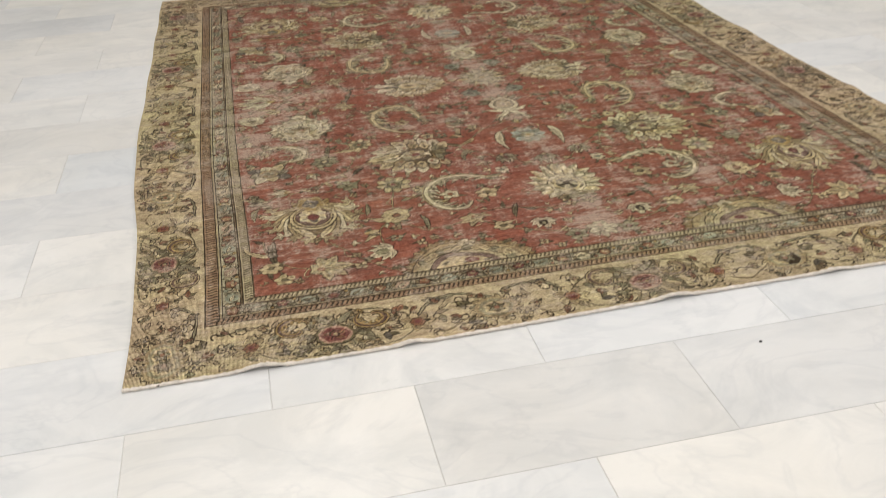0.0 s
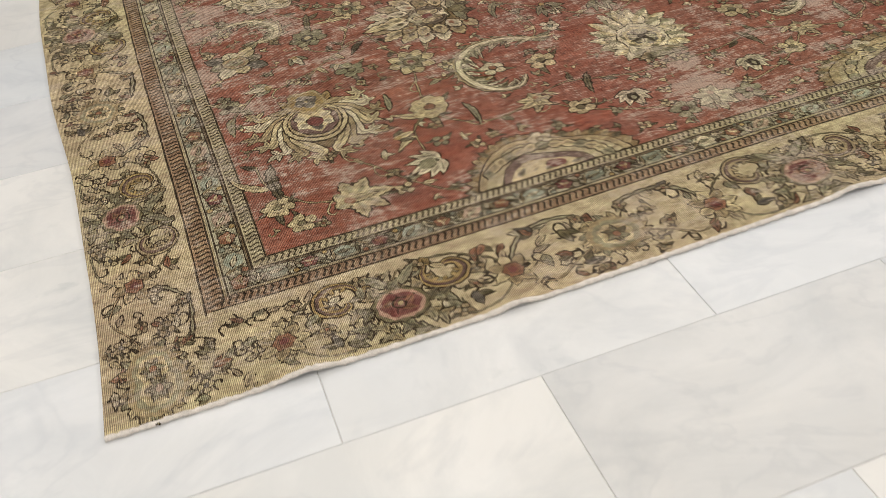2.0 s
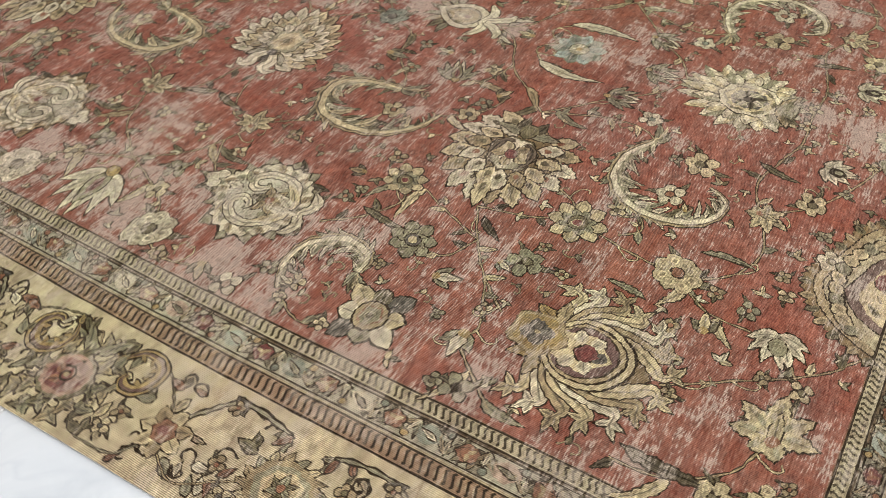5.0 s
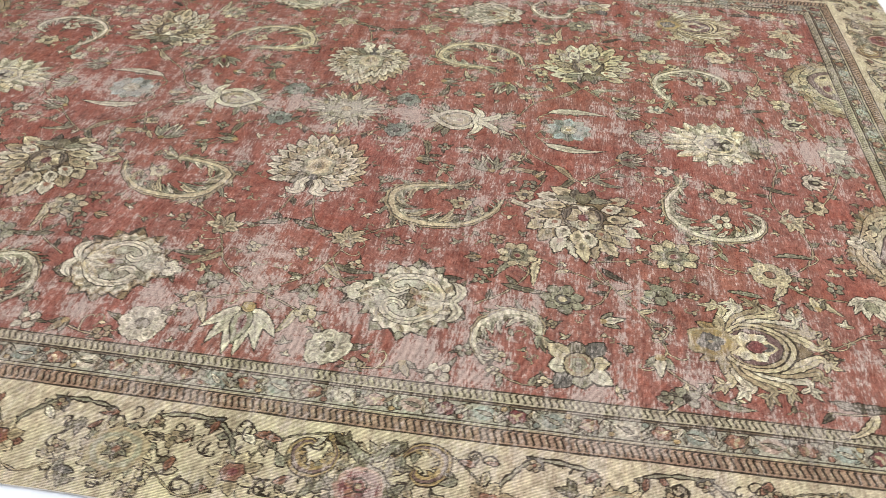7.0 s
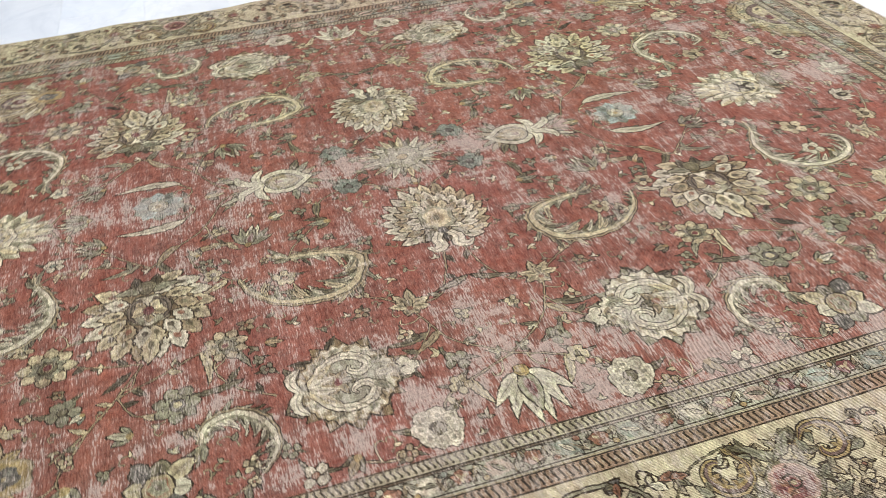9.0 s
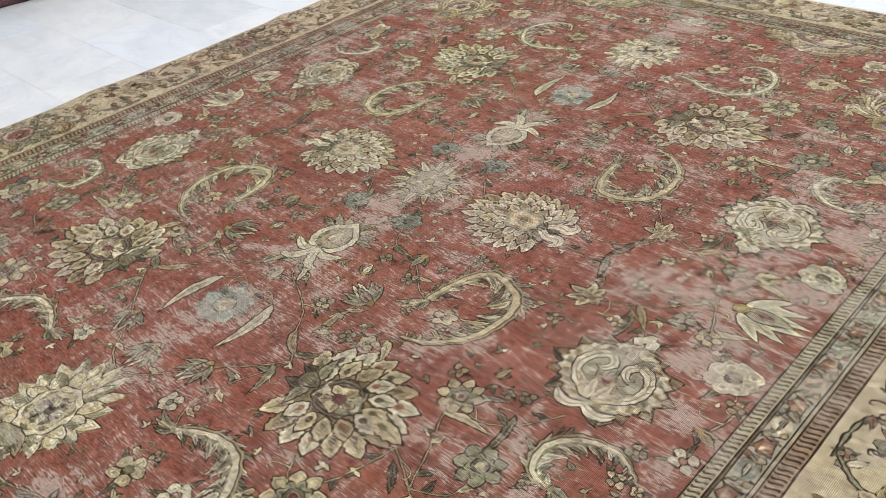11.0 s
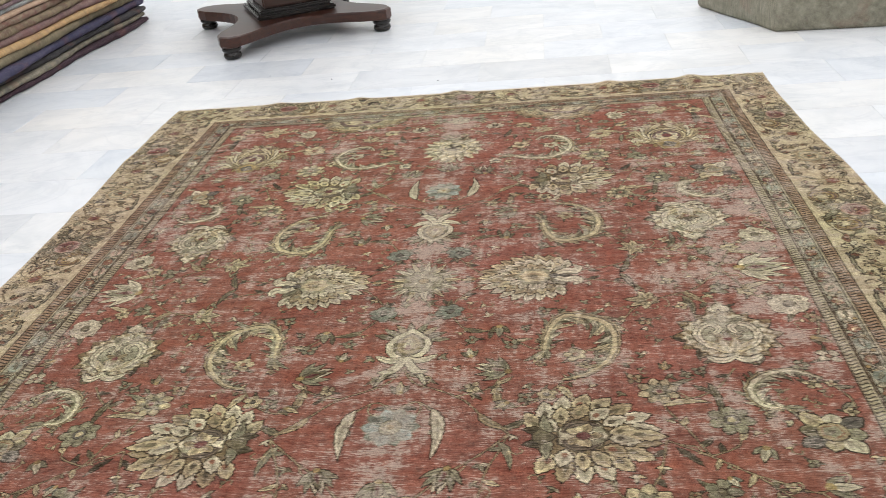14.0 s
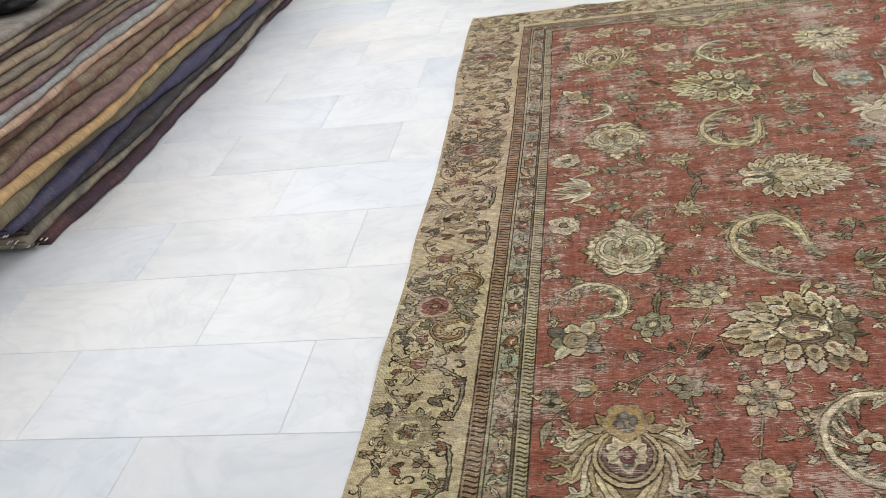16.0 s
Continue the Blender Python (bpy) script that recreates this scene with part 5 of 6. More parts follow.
def border_run(side, start, step, s0, s1, d=0.118):
    """Medallions and flowers along a border, with their vines, between s0 and s1."""
    vines = Weave()
    k0 = int((s0 - start) / step) - 2
    rnd = random.Random(side)
    for k in range(k0, k0 + 14):
        s = start + k * step / 2
        big = k % 2 == 0
        if s0 <= s <= s1:
            w = Weave()
            (border_medallion if big else oval_medallion)(Side(w, side, s, d - (0.006 if big else 0), 0.102 if big else 0.070))
            w.make("border_medallion" if big else "oval_medallion", rug)
        f = s + step / 4
        if s0 <= f <= s1:
            w = Weave()
            red_flower(Side(w, side, f, d - 0.012, 0.058))
            w.make("border_flower", rug)
        for sg in (1, -1):
            m = s + sg * 0.118
            if big and s0 <= m <= s1:
                w = Weave()
                crescent(Side(w, side, m, 0.182, 0.047, 150 if sg > 0 else 30), 1.0, GOLD if rnd.random() < 0.3 else TAN, (0.105, 0.062, 0.045))
                w.make("border_crescent", rug)
            items = ((0.155, 0.060, 0.020, SLATE), (0.065, 0.222, 0.018, OLIVE), (0.215, 0.205, 0.017, RUST), (0.115, 0.035, 0.020, OLIVE), (0.185, 0.150, 0.018, SAGE), (0.165, 0.105, 0.017, RUST)) if big else \
                    ((0.085, 0.055, 0.020, SLATE), (0.105, 0.165, 0.022, OLIVE), (0.055, 0.205, 0.016, RUST), (0.13, 0.105, 0.018, RUST), (0.18, 0.215, 0.016, RUST), (0.075, 0.025, 0.015, SAGE))
            for ds, dd, r, dye in items:
                q = s + sg * ds
                if s0 <= q <= s1:
                    pl = Side(vines, side, q, dd, r, rnd.uniform(0, 360))
                    if rnd.random() < 0.5:
                        small_flower(pl, 4, CREAM if dye is SLATE else TAN, dye)
                    else:
                        pl.shape(leaf_pts(-1, 0, 0, 2.2, 1.0, rnd.uniform(-0.3, 0.3)), dye, 3, 0.003)
                        pl.shape(leaf_pts(-0.6, 0.4, 50, 1.4, 0.7), OLIVE, 3.4, 0.003)
            if s0 <= s + sg * step / 4 <= s1 and s0 <= s <= s1:
                pl = Side(vines, side)
                e = step / 4
                if big:
                    vine(pl, ((s + sg * e, 0.10), (s + sg * (e - 0.03), 0.165), (s + sg * (e - 0.075), 0.205), (s + sg * 0.15, 0.225), (s + sg * 0.09, 0.235)), 0.004, UMBER, OLIVE, 1)
                    vine(pl, ((s + sg * e, 0.10), (s + sg * (e - 0.05), 0.03), (s + sg * 0.13, 0.018), (s + sg * 0.09, 0.05)), 0.0035, UMBER, SAGE, 1)
                    vine(pl, ((s + sg * 0.065, 0.165), (s + sg * 0.05, 0.20), (s + sg * 0.025, 0.225), (s, 0.195)), 0.0035, UMBER, TAN, 1)
                else:
                    vine(pl, ((s + sg * e, 0.12), (s + sg * (e - 0.04), 0.19), (s + sg * (e - 0.10), 0.232), (s + sg * 0.06, 0.222), (s + sg * 0.045, 0.185)), 0.0085, UMBER, SAGE, 1)
                    vine(pl, ((s + sg * e, 0.08), (s + sg * 0.18, 0.035), (s + sg * 0.11, 0.075), (s + sg * 0.065, 0.10)), 0.0035, UMBER, TAN, 1)
                    pl.shape(leaf_pts(s + sg * 0.16, 0.215, 90 - sg * 60, 0.045, 0.022), SLATE, 2, 0.003)
    # loose outline curls that fill the ground
    f0, f1 = (-2.1, 2.12) if side in "WE" else (-1.66, 1.66)
    for _ in range(int((f1 - f0) / 0.0105)):
        q, dd = rnd.uniform(f0, f1), rnd.uniform(0.018, 0.225)
        pl = Side(vines, side, q, dd, rnd.uniform(0.013, 0.024), rnd.uniform(0, 360))
        if rnd.random() < 0.55:
            vine(pl, ((-1, 0), (-0.3, 0.7), (0.6, 0.5), (0.7, -0.3), (0.1, -0.4)), 0.0030, UMBER, UMBER, 0.6, 3)
        else:
            pl.shape(leaf_pts(-1, 0, 0, 2.0, 0.9, rnd.uniform(-0.4, 0.4), n=4), rnd.choice((CREAM, (0.385, 0.318, 0.205), (0.385, 0.318, 0.205), SAGE, PALE, RUST)), 0.8, 0.0030)
    vines.make("border_vine", rug, "brown outline vine with leaves and buds", "stuff")


border_run("W", -1.484, 1.073, -2.04, 2.08)
border_run("E", -0.412, 1.077, -2.04, 2.08)
border_run("S", -1.020, 1.018, -1.50, 1.50)
border_run("N", -1.020, 1.018, -1.50, 1.50)
for su in (-1, 1):
    for v in (-HALF_S + 0.125, HALF_N - 0.125):
        w = Weave()
        oval_medallion(Place(w, su * (HALF_U - 0.13), v / (1.02 if v > 0 else 1.0), 30, 0.075, 1, 1))
        w.make("corner_medallion", rug)


def guards(side):
    """Small repeats in the narrow stripes of one side."""
    w = Weave()
    pl = Side(w, side)
    pl.calm = True
    rnd = random.Random(side + "g")
    e0, e1, e2, e3, e4 = (0.268, 0.316, 0.322, 0.388, 0.428) if side in "WE" else (0.252, 0.291, 0.297, 0.348, 0.383)

    def ends(d):
        """How far a stripe at this depth runs before it meets its neighbour at the mitre."""
        return (-HALF_S + 0.90 * d, HALF_N - 0.90 * d) if side in "WE" else (-HALF_U + 1.11 * d, HALF_U - 1.11 * d)

    # hooked dashes in both guard stripes, between dark lines
    for d0, d1, dark, light, pitch in ((e0 + 0.008, e1 - 0.008, UMBER, (0.36, 0.29, 0.18), 0.0165), (e3 + 0.008, e4 - 0.007, (0.040, 0.032, 0.015), (0.46, 0.41, 0.27), 0.0150)):
        s, stop = ends((d0 + d1) / 2)
        while s < stop:
            lean = 0.009
            m = (d0 + d1) / 2
            pl.w.strip([pl.at(*q) for q in ((s + 0.004, d0 - 0.001), (s, d0 + 0.004), (s + lean, d1 - 0.004), (s + lean - 0.004, d1))], [pl.at(*q) for q in ((s + 0.009, d0 + 0.003), (s + 0.0062, d0 + 0.006), (s + lean + 0.0062, d1 - 0.003), (s + lean + 0.001, d1 + 0.003))], dark, 0.8)
            if rnd.random() < 0.6:
                pl.shape([(s + 0.0085, m - 0.006), (s + 0.0115, m - 0.006), (s + 0.0155, m + 0.006), (s + 0.0125, m + 0.006)], light, 0.7)
            s += pitch * rnd.uniform(0.90, 1.10)
    for d, half, dye in ((e0 + 0.002, 0.0024, UMBER), (e1 - 0.003, 0.0022, UMBER), (e2 + 0.002, 0.0018, UMBER), (e3 - 0.006, 0.0018, UMBER), (e3 + 0.002, 0.0022, UMBER), (e4 - 0.002, 0.0022, UMBER)):
        length0, length1 = ends(d)
        n = int((length1 - length0) / 0.03)
        line = [(length0 + (length1 - length0) * i / n, d) for i in range(n + 1)]
        l, r = offset_line(line, [half * rnd.uniform(0.7, 1.2) for _ in line])
        pl.w.strip([pl.at(*q) for q in l], [pl.at(*q) for q in r], dye, 0.6)
    # red blooms, forked pale stalks and soft blue-green blots in the inner border
    mid, k = (e2 + e3) / 2, 0
    s, stop = ends(mid)
    while s < stop - 0.01:
        q = Side(w, side, s, mid, 0.022 if side in "WE" else 0.0185, rnd.uniform(-25, 25))
        q.calm = True
        if k % 4 == 0:
            q.shape(disc_pts(0, 0, 1.0, 0.86, 14, 0.14, 5), rnd.choice((WINE, RUST, RUST)), 3, 0.0028)
            for a in (20, 140, 260):
                q.shape(leaf_pts(0, 0, a, 0.8, 0.42), rnd.choice((TAN, RUST, CREAM)), 3.5, 0.002)
            for a in (65, 200, 310):
                q.shape(leaf_pts(0.6 * math.cos(radians(a)), 0.6 * math.sin(radians(a)), a, 0.9, 0.4), OLIVE, 2.5, 0.0022)
        elif k % 4 == 2:
            q.shape(disc_pts(0, 0, 1.35, 0.98, 14, 0.10, 4), rnd.choice((TEAL, PALE, (0.27, 0.30, 0.23), (0.38, 0.28, 0.20))), 1.6, 0.0)
            q.shape(leaf_pts(-0.9, -0.3, 20, 1.8, 0.5), rnd.choice((PALE, SAGE)), 2.2, 0.0022)
        else:
            up = 1 if k % 4 == 1 else -1
            for a, l in ((58, 2.1), (122, 2.1), (90, 1.6)):
                q.shape(leaf_pts(0, -up * 1.1, up * a, l, 0.34, 0.12), (PALE, TAN, SAGE)[a % 3], 2, 0.0026)
            q.shape(disc_pts(0, up * 0.9, 0.34, n=8), rnd.choice((RUST, TEAL, GOLD)), 2.6, 0.0022)
        for _ in range(2):
            q = Side(w, side, s + rnd.uniform(0.008, 0.028), mid + rnd.uniform(-0.020, 0.020), 0.010, rnd.uniform(0, 360))
            q.calm = True
            q.shape(leaf_pts(-1, 0, 0, 2.2, 0.8, 0.3), rnd.choice((OLIVE, SAGE, TEAL, MOSS, TAN)), 1.4, 0.0022)
        s += rnd.uniform(0.036, 0.044)
        k += 1
    w.make("guard_pattern", rug, "small buds and dashes in the narrow borders", "stuff")


guards("W")
guards("E")
guards("S")
guards("N")

# ---- carpets folded in a long pile ----
def carpet_material(name, base, second):
    m, nt, b = material(name)
    v = coords(nt)
    n1 = noise_at(nt, coords(nt, (1.6, 1, 1.6)), 11, 5, 0.72)
    n2 = noise_at(nt, coords(nt, (4, 46, 4)), 3.0, 4, 0.7)
    n3 = noise_at(nt, v, 160, 2)
    base, second = (tuple(1.40 * (0.86 * c + 0.14 * k) for c, k in zip(q, (0.16, 0.135, 0.11))) for q in (base, second))
    col = mix(nt, ramp(nt, n1, [(0.42, (0, 0, 0)), (0.62, (1, 1, 1))]), base, second)
    col = mix(nt, 0.7, col, ramp(nt, n2, [(0.3, (0.42, 0.42, 0.42)), (0.65, (1.20, 1.20, 1.20))]), "MULTIPLY")
    # figures of the folded pattern that come round at the fold, and rubbed pale ridges
    figure = noise_at(nt, coords(nt, (1, 1, 1)), 4.5, 3, 0.6, 0.6)
    col = mix(nt, ramp(nt, figure, [(0.56, (0,) * 3), (0.64, (0.24,) * 3)]), col, (0.24, 0.10, 0.075))
    col = mix(nt, ramp(nt, n3, [(0.56, (0,) * 3), (0.72, (0.30,) * 3)]), col, (0.42, 0.37, 0.30))
    nt.links.new(col, b.inputs["Base Color"])
    b.inputs["Roughness"].default_value = 0.95
    b.inputs["Specular IOR Level"].default_value = 0.15
    bump(nt, b, maths(nt, "ADD", n2, n3), 0.6, 0.006)
    return m


PILE = (  # thickness, set back, base and second colour, words
    (0.030, 0.000, (0.026, 0.010, 0.022), (0.04, 0.018, 0.032), "dark plum folded carpet at the bottom of the pile"),
    (0.034, 0.012, (0.24, 0.21, 0.15), (0.12, 0.11, 0.09), "folded grey-beige striped carpet in the long pile"),
    (0.034, 0.020, (0.014, 0.015, 0.022), (0.03, 0.03, 0.034), "folded black carpet in the long pile"),
    (0.044, 0.015, (0.030, 0.030, 0.075), (0.05, 0.048, 0.09), "folded navy blue carpet in the long pile"),
    (0.050, 0.030, (0.17, 0.14, 0.085), (0.12, 0.10, 0.06), "folded olive brown carpet in the long pile"),
    (0.032, 0.038, (0.46, 0.29, 0.13), (0.36, 0.24, 0.12), "folded golden tan carpet in the long pile"),
    (0.040, 0.045, (0.15, 0.085, 0.085), (0.20, 0.13, 0.11), "folded mauve carpet in the long pile"),
    (0.040, 0.060, (0.19, 0.15, 0.09), (0.12, 0.07, 0.05), "folded olive and rust carpet in the long pile"),
    (0.040, 0.072, (0.15, 0.075, 0.055), (0.20, 0.16, 0.11), "folded russet brown carpet in the long pile"),
    (0.046, 0.078, (0.42, 0.29, 0.20), (0.34, 0.22, 0.15), "folded pinkish beige carpet in the long pile"),
    (0.040, 0.095, (0.27, 0.28, 0.27), (0.20, 0.20, 0.19), "folded pale grey carpet in the long pile"),
    (0.038, 0.105, (0.12, 0.075, 0.09), (0.17, 0.12, 0.11), "folded purple brown carpet in the long pile"),
    (0.042, 0.120, (0.21, 0.165, 0.10), (0.14, 0.10, 0.07), "folded khaki carpet in the long pile"),
    (0.042, 0.130, (0.14, 0.12, 0.10), (0.20, 0.17, 0.13), "folded grey-brown carpet in the long pile"),
    (0.044, 0.145, (0.30, 0.23, 0.15), (0.22, 0.16, 0.11), "folded sand-coloured carpet in the long pile"),
    (0.040, 0.160, (0.045, 0.03, 0.035), (0.08, 0.05, 0.05), "folded near-black carpet in the long pile"),
    (0.044, 0.170, (0.27, 0.22, 0.155), (0.20, 0.15, 0.11), "folded light brown carpet in the long pile"),
    (0.044, 0.185, (0.15, 0.135, 0.12), (0.20, 0.18, 0.15), "folded grey-brown carpet on top of the pile"),
)


def folded_carpet(index, z, thick, back, base, second, words):
    # two leaves joined by a round fold in front, swept along the pile with sags and wobbles
    ob = thing("folded_carpet", 0, 0, 0, words, "carpet", "carpets in the pile")
    rnd = random.Random(index)
    ph = [rnd.uniform(0, 6.28) for _ in range(6)]
    y0, y1 = -0.52 + rnd.uniform(-0.03, 0.10), 4.46 + 0.035 * index + rnd.uniform(-0.04, 0.05)
    deep, leaf = 1.25, thick * 0.44
    prof = [(deep, 0)] + [(thick / 2 - thick / 2 * math.sin(a), thick / 2 - thick / 2 * math.cos(a)) for a in [math.pi * k / 8 for k in range(9)]] + [(deep, thick)]
    slit = [(deep, thick - leaf)] + [(thick * 0.6 - (thick / 2 - leaf) * math.sin(a), thick / 2 + (thick / 2 - leaf) * math.cos(a)) for a in [math.pi * k / 3 for k in range(4)]] + [(deep, leaf)]
    prof = prof + slit
    bm = bmesh.new()
    n = 130
    prev = None
    for i in range(n + 1):
        y = y0 + (y1 - y0) * i / n
        front = 4.13 + 0.032 * (y + 0.5) + back
        wob = 0.022 * math.sin(1.7 * y + ph[0]) + 0.016 * math.sin(4.9 * y + ph[1]) + 0.0050 * math.sin(23 * y + ph[2]) + rnd.uniform(-0.0012, 0.0012)
        sag = 0.010 * math.sin(1.1 * y + 0.8) * min(1.0, z / 0.2)
        puff = 1 + 0.13 * math.sin(5.7 * y + ph[3]) + rnd.uniform(-0.015, 0.015)
        vs = []
        for x, h in prof:
            f = math.exp(-x / 0.25)
            vs.append(bm.verts.new((front + x + wob * f, y + 0.01 * math.sin(3 * x + ph[4]), z + sag + thick / 2 + (h - thick / 2) * (puff * 0.985 if x < 0.2 else 0.985))))
        if prev:
            for k in range(len(vs)):
                j = (k + 1) % len(vs)
                bm.faces.new((prev[k], vs[k], vs[j], prev[j]))
        else:
            bm.faces.new(vs)
        prev = vs
    bm.faces.new(prev[::-1])
    bmesh.ops.recalc_face_normals(bm, faces=bm.faces)
    body = smooth(part("folded_body", bm, carpet_material("carpet_%d" % index, base, second), ob))
    # pale frayed warp ends at the cut end
    bm = bmesh.new()
    for _ in range(26):
        x, h = rnd.uniform(0.02, 0.9), rnd.choice((0.22, 0.78)) * thick
        fx = 4.13 + 0.032 * (y1 + 0.5) + back + x
        ln, w = rnd.uniform(0.012, 0.03), 0.002
        box(bm, fx - w, y1 - 0.004, z + h - w + 0.010 * math.sin(1.1 * y1 + 0.8) * min(1.0, z / 0.2), fx + w, y1 + ln, z + h + w + 0.010 * math.sin(1.1 * y1 + 0.8) * min(1.0, z / 0.2))
    tagged(part("fringe", bm, COTTON, ob, "short pale cut warp threads"), kind="stuff")


zz = 0.001
for i, (thick, back, base, second, words) in enumerate(PILE):
    thick *= 1.32 if i < 9 else 0.76
    folded_carpet(i, zz, thick, back, base, second, words)
    zz += thick * 0.99


def crumpled_bag():
    ob = thing("crumpled_bag", 4.66, 3.66, zz + 0.002, "small crumpled black bag lying on the folded carpets", "bag")
    bm = bmesh.new()
    bmesh.ops.create_icosphere(bm, subdivisions=4, radius=1.0)
    for v in bm.verts:
        n = noise.noise_vector(v.co * 2.3)
        fold = 1 + 0.22 * n[0] + 0.10 * abs(noise.noise(v.co * 6.0))
        v.co = (0.19 * v.co.x * fold, 0.14 * v.co.y * fold, max(0.0, 0.055 + 0.075 * v.co.z * fold))
    smooth(part("bag_body", bm, plain_material("black_cloth", (0.012, 0.012, 0.014), 0.6, 30, 0.4, relief=0.4), ob))
    for s in (1, -1):
        bm = bmesh.new()
        prev = None
        for k in range(13):
            a = math.pi * k / 12
            c = (0.10 * math.cos(a), s * (0.05 + 0.07 * math.sin(a)), 0.115 + 0.012 * math.sin(3 * a))
            ring_now = [bm.verts.new((c[0] + 0.008 * math.cos(q), c[1] + 0.004 * math.sin(q), c[2] + 0.006 * math.sin(q))) for q in (0, 1.57, 3.14, 4.71)]
            if prev:
                for m in range(4):
                    bm.faces.new((prev[m], prev[(m + 1) % 4], ring_now[(m + 1) % 4], ring_now[m]))
            prev = ring_now
        part("strap", bm, bpy.data.materials["black_cloth"], ob)


crumpled_bag()

# ---- pedestal table ----
MAHOGANY = wood_material("mahogany", (0.024, 0.008, 0.004), (0.075, 0.023, 0.010), 0.30)
EBONY = wood_material("ebonised_wood", (0.010, 0.008, 0.007), (0.022, 0.016, 0.013), 0.25)
BRASS = plain_material("aged_brass", (0.55, 0.38, 0.14), 0.35, 30, 0.2, metal=1.0)


def pedestal_table():
    tb = thing("pedestal_table", 2.635, 0.275, 0, "dark red-brown polished wooden pedestal table on bun feet", "table")
    corners = [(2.88 - 2.635, 1.03 - 0.275), (1.88 - 2.635, 0.52 - 0.275), (-(2.88 - 2.635), -(1.03 - 0.275)), (-(1.88 - 2.635), -(0.52 - 0.275))]
    # base board with hollow sides
    outline = []
    for i in range(4):
        (ax, ay), (bx, by) = corners[i], corners[(i + 1) % 4]
        mx, my = (ax + bx) / 2, (ay + by) / 2
        l = math.hypot(bx - ax, by - ay)
        dx, dy = (bx - ax) / l, (by - ay) / l
        ox, oy = mx / math.hypot(mx, my), my / math.hypot(mx, my)
        for k in range(15):
            t = k / 14
            s = -l / 2 - 0.02 + (l + 0.04) * t
            flat = 0.075 if t in (0.0, 1.0) else 0.075
            dip = 0.23 * math.sin(math.pi * min(1, max(0, (t - 0.10) / 0.80))) ** 1.0 if 0.10 < t < 0.90 else 0
            d = flat - dip
            outline.append((mx + dx * s + ox * d, my + dy * s + oy * d))
    bm = bmesh.new()
    for z0, z1, k in ((0.095, 0.165, 1.0),):
        lo = [bm.verts.new((x * k, y * k, z0)) for x, y in outline]
        hi = [bm.verts.new((x * k, y * k, z1 - 0.008)) for x, y in outline]
        tp = [bm.verts.new((x * 0.985, y * 0.985, z1)) for x, y in outline]
        n = len(outline)
        for i in range(n):
            j = (i + 1) % n
            bm.faces.new((lo[i], lo[j], hi[j], hi[i]))
            bm.faces.new((hi[i], hi[j], tp[j], tp[i]))
        bm.faces.new(tp)
        bm.faces.new(lo[::-1])
    bmesh.ops.recalc_face_normals(bm, faces=bm.faces)
    part("base_board", bm, MAHOGANY, tb)
    for x, y in corners:
        ft = smooth(part("foot", lathe([(0.035, 0.0), (0.055, 0.004), (0.066, 0.022), (0.060, 0.042), (0.048, 0.050), (0.062, 0.056), (0.070, 0.070), (0.062, 0.084), (0.060, 0.096)]), EBONY, tb, "turned black bun foot"))
        ft.location = (x, y, 0)
        cap = part("foot_ring", lathe([(0.064, 0.084), (0.072, 0.088), (0.074, 0.094), (0.070, 0.098)], 28), MAHOGANY, ft)
    ang = math.atan2(corners[1][1] - corners[0][1], corners[1][0] - corners[0][0])
    for nm, h0, h1, half, mat in (("plinth_moulding", 0.165, 0.205, 0.30, EBONY), ("plinth_step", 0.205, 0.235, 0.275, EBONY), ("column", 0.235, 0.68, 0.235, MAHOGANY), ("capital", 0.68, 0.72, 0.29, EBONY)):
        bm = box(bmesh.new(), -half, -half, h0, half, half, h1)
        bmesh.ops.bevel(bm, geom=bm.edges[:], offset=0.010, segments=3, affect="EDGES")
        ob = part(nm, bm, mat, tb)
        ob.rotation_euler = (0, 0, ang)
    top = smooth(part("tabletop", lathe([(0.05, 0.72), (0.70, 0.722), (0.735, 0.735), (0.74, 0.75), (0.72, 0.762), (0.05, 0.763)], 64), MAHOGANY, tb))


pedestal_table()


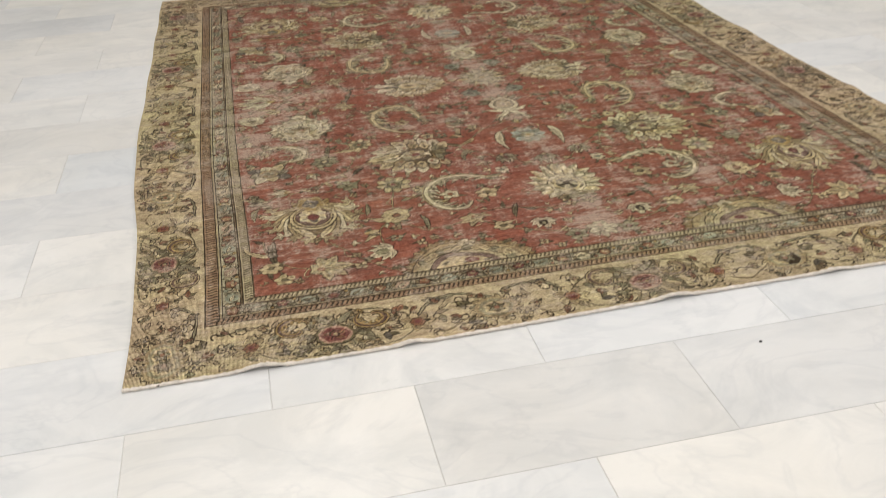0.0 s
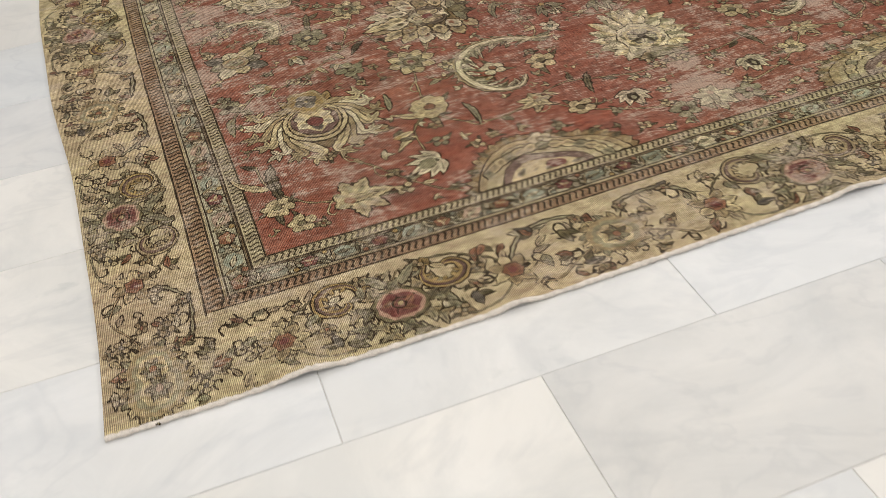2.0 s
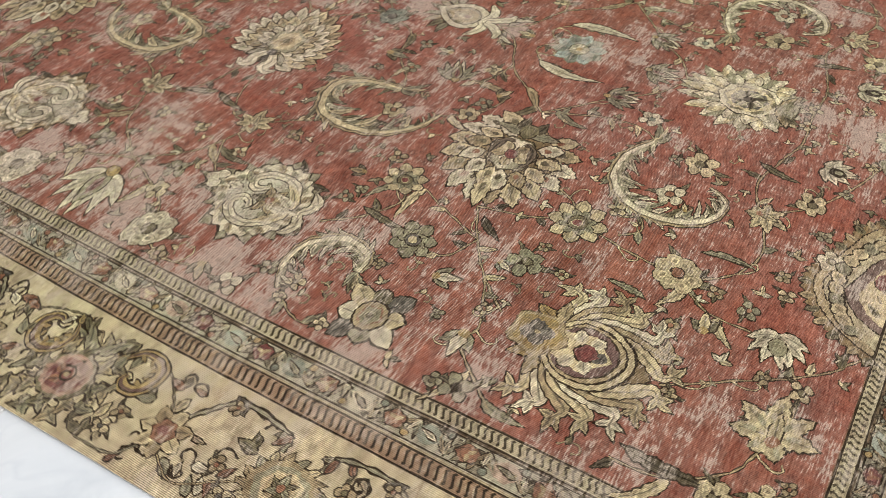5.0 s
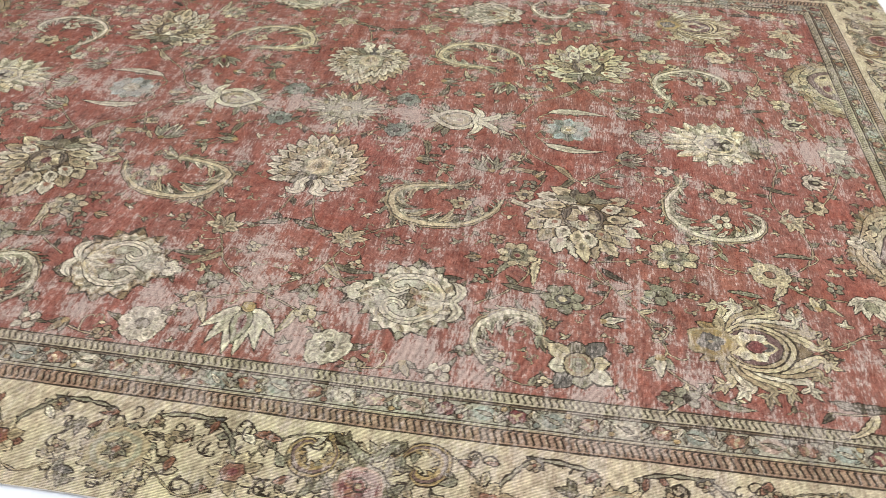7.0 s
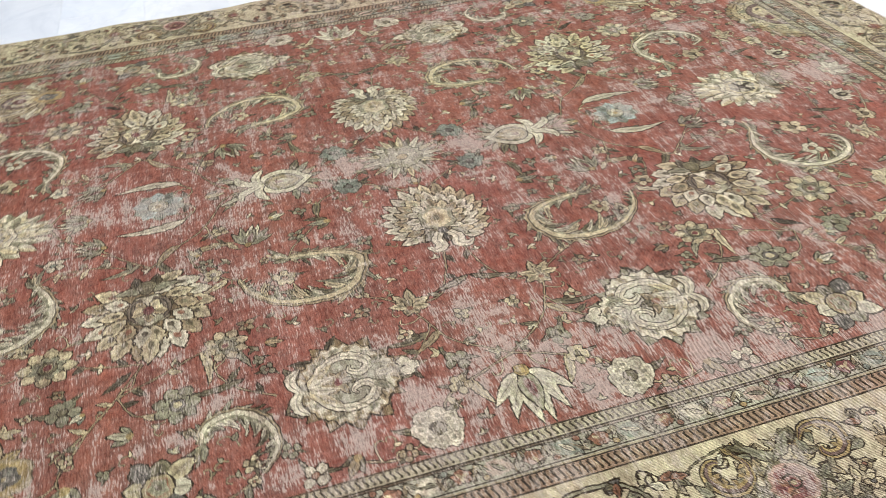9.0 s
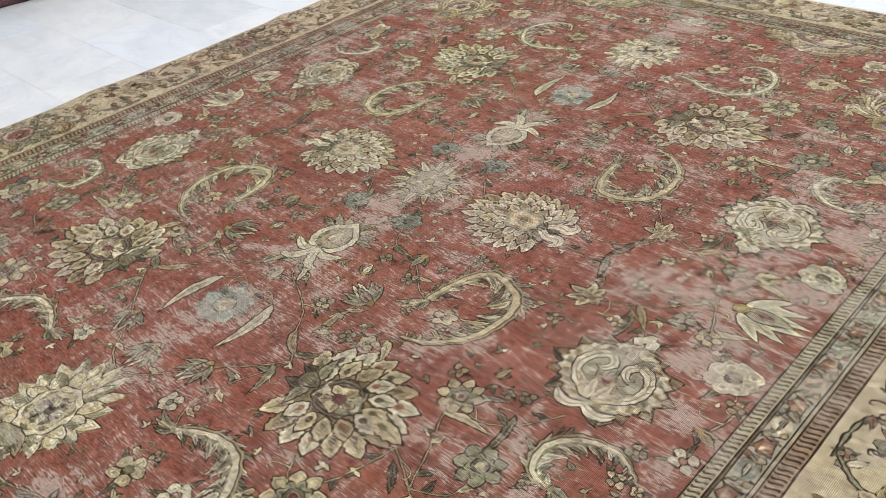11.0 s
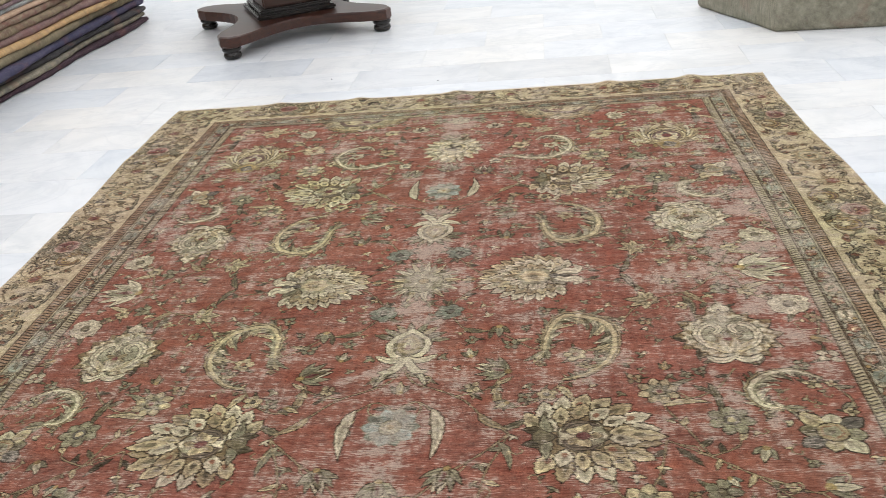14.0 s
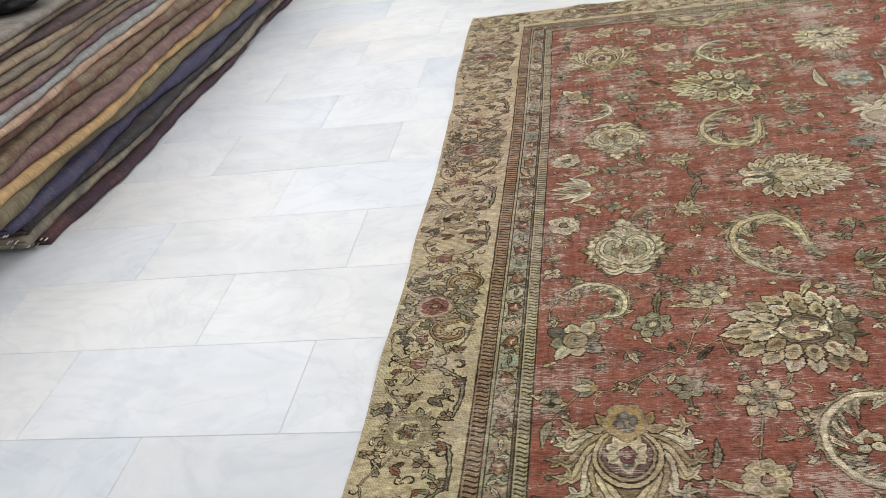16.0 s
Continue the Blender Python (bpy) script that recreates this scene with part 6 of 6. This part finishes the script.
# ---- wrapped bundle by the far corner ----
def bundle():
    ob = thing("carpet_bundle", 0, 0, 0, "folded carpet bundle showing its grey-green woven back, on the floor", "carpet")
    foot = ((-0.76, 1.33), (-2.15, 1.44), (-2.25, 0.62), (-0.42, 0.52))
    bm = bmesh.new()
    rings = []
    rnd = random.Random(8)
    for z, k, lean in ((0.004, 1.0, 0.0), (0.03, 1.01, 0.0), (0.12, 1.005, 0.004), (0.22, 0.995, 0.008), (0.28, 0.975, 0.01), (0.30, 0.93, 0.01)):
        loop = []
        for i in range(4):
            (ax, ay), (bx, by) = foot[i], foot[(i + 1) % 4]
            for q in range(12):
                t = q / 12
                x, y = ax + (bx - ax) * t, ay + (by - ay) * t
                cx, cy = -1.4, 0.98
                belly = 1 + 0.012 * math.sin(7 * t + i * 2 + z * 9) * math.sin(math.pi * t)
                loop.append(bm.verts.new((cx + (x - cx) * k * belly, cy + (y - cy) * k * belly + lean, z + (0.006 * math.sin(9 * t + i) if z > 0.1 else 0))))
        rings.append(loop)
    for a, b in zip(rings, rings[1:]):
        for i in range(48):
            bm.faces.new((a[i], a[(i + 1) % 48], b[(i + 1) % 48], b[i]))
    bm.faces.new(rings[-1])
    bm.faces.new(rings[0][::-1])
    smooth(part("wrapped_body", bm, carpet_material("grey_green_back", (0.20, 0.19, 0.14), (0.25, 0.235, 0.18)), ob))
    bm = bmesh.new()
    box(bm, -2.2, 0.70, 0.298, -1.05, 1.32, 0.335)
    bmesh.ops.bevel(bm, geom=bm.edges[:], offset=0.014, segments=3, affect="EDGES")
    fl = part("folded_flap", bm, carpet_material("dark_flap", (0.03, 0.03, 0.032), (0.06, 0.06, 0.06)), ob, "dark folded flap on top")


bundle()

# ---- crumbs on the floor ----
CRUMB = plain_material("dark_crumb", (0.02, 0.018, 0.016), 0.8, 40, 0.3)
for x, y, r in ((1.327, 1.898, 0.0042), (2.02, 1.72, 0.0036), (2.47, 1.55, 0.003)):
    bm = bmesh.new()
    bmesh.ops.create_icosphere(bm, subdivisions=1, radius=r)
    for v in bm.verts:
        v.co.z = v.co.z * 0.6 + r * 0.5
        v.co.x *= 1.3
    ob = tagged(part("crumb", bm, CRUMB), "tiny dark crumb lying on the marble floor", "crumb", "crumbs on the floor")
    ob.location = (x, y, 0)


# ---- floor slabs, in running bond ----
SLAB_X, SLAB_Y, GAP = 0.783, 0.396, 0.0014


def slab_mesh(w, d, mat):
    bm = box(bmesh.new(), GAP / 2, GAP / 2, -0.02, w - GAP / 2, d - GAP / 2, 0.0)
    tops = [e for e in bm.edges if all(abs(v.co.z) < 1e-6 for v in e.verts)]
    bmesh.ops.bevel(bm, geom=tops, offset=0.0012, segments=1, affect="EDGES")
    me = bpy.data.meshes.new("slab")
    bm.to_mesh(me)
    bm.free()
    me.materials.append(mat)
    return me


SLAB, GREY_SLAB = slab_mesh(SLAB_X, SLAB_Y, MARBLE), slab_mesh(SLAB_X, SLAB_Y, GREY_MARBLE)
GREYS = ((-0.65, 3.35), (0.84, 1.78), (1.30, 1.80), (-0.82, 4.05), (-1.30, 6.05), (3.2, 3.72), (3.1, 5.65), (2.3, 1.40))
rest = bmesh.new()
rnd = random.Random(12)
for row in range(-16, 23):
    y = 1.576 + SLAB_Y * row
    x = X0 - 0.9 + ((0.30 if row % 2 == 0 else -0.095) - (X0 - 0.9)) % SLAB_X
    while x < X1:
        under = -0.3 < x and x + SLAB_X < 2.7 and 2.4 < y and y + SLAB_Y < 6.3
        near = -2.6 < x < 4.5 and -1.6 < y < 7.4
        if near and not under:
            grey = any(x < gx < x + SLAB_X and y < gy < y + SLAB_Y for gx, gy in GREYS)
            ob = new("slab", GREY_SLAB if grey else SLAB)
            ob.matrix_world = pose(x, y, rnd.uniform(-0.0005, 0.0))
            ob.parent = floor
        else:
            box(rest, x + GAP / 2, y + GAP / 2, -0.02, x + SLAB_X - GAP / 2, y + SLAB_Y - GAP / 2, -0.0003)
        x += SLAB_X
far = part("slabs_beyond", rest, MARBLE, floor)
tagged(far, "marble slabs", kind="stuff")
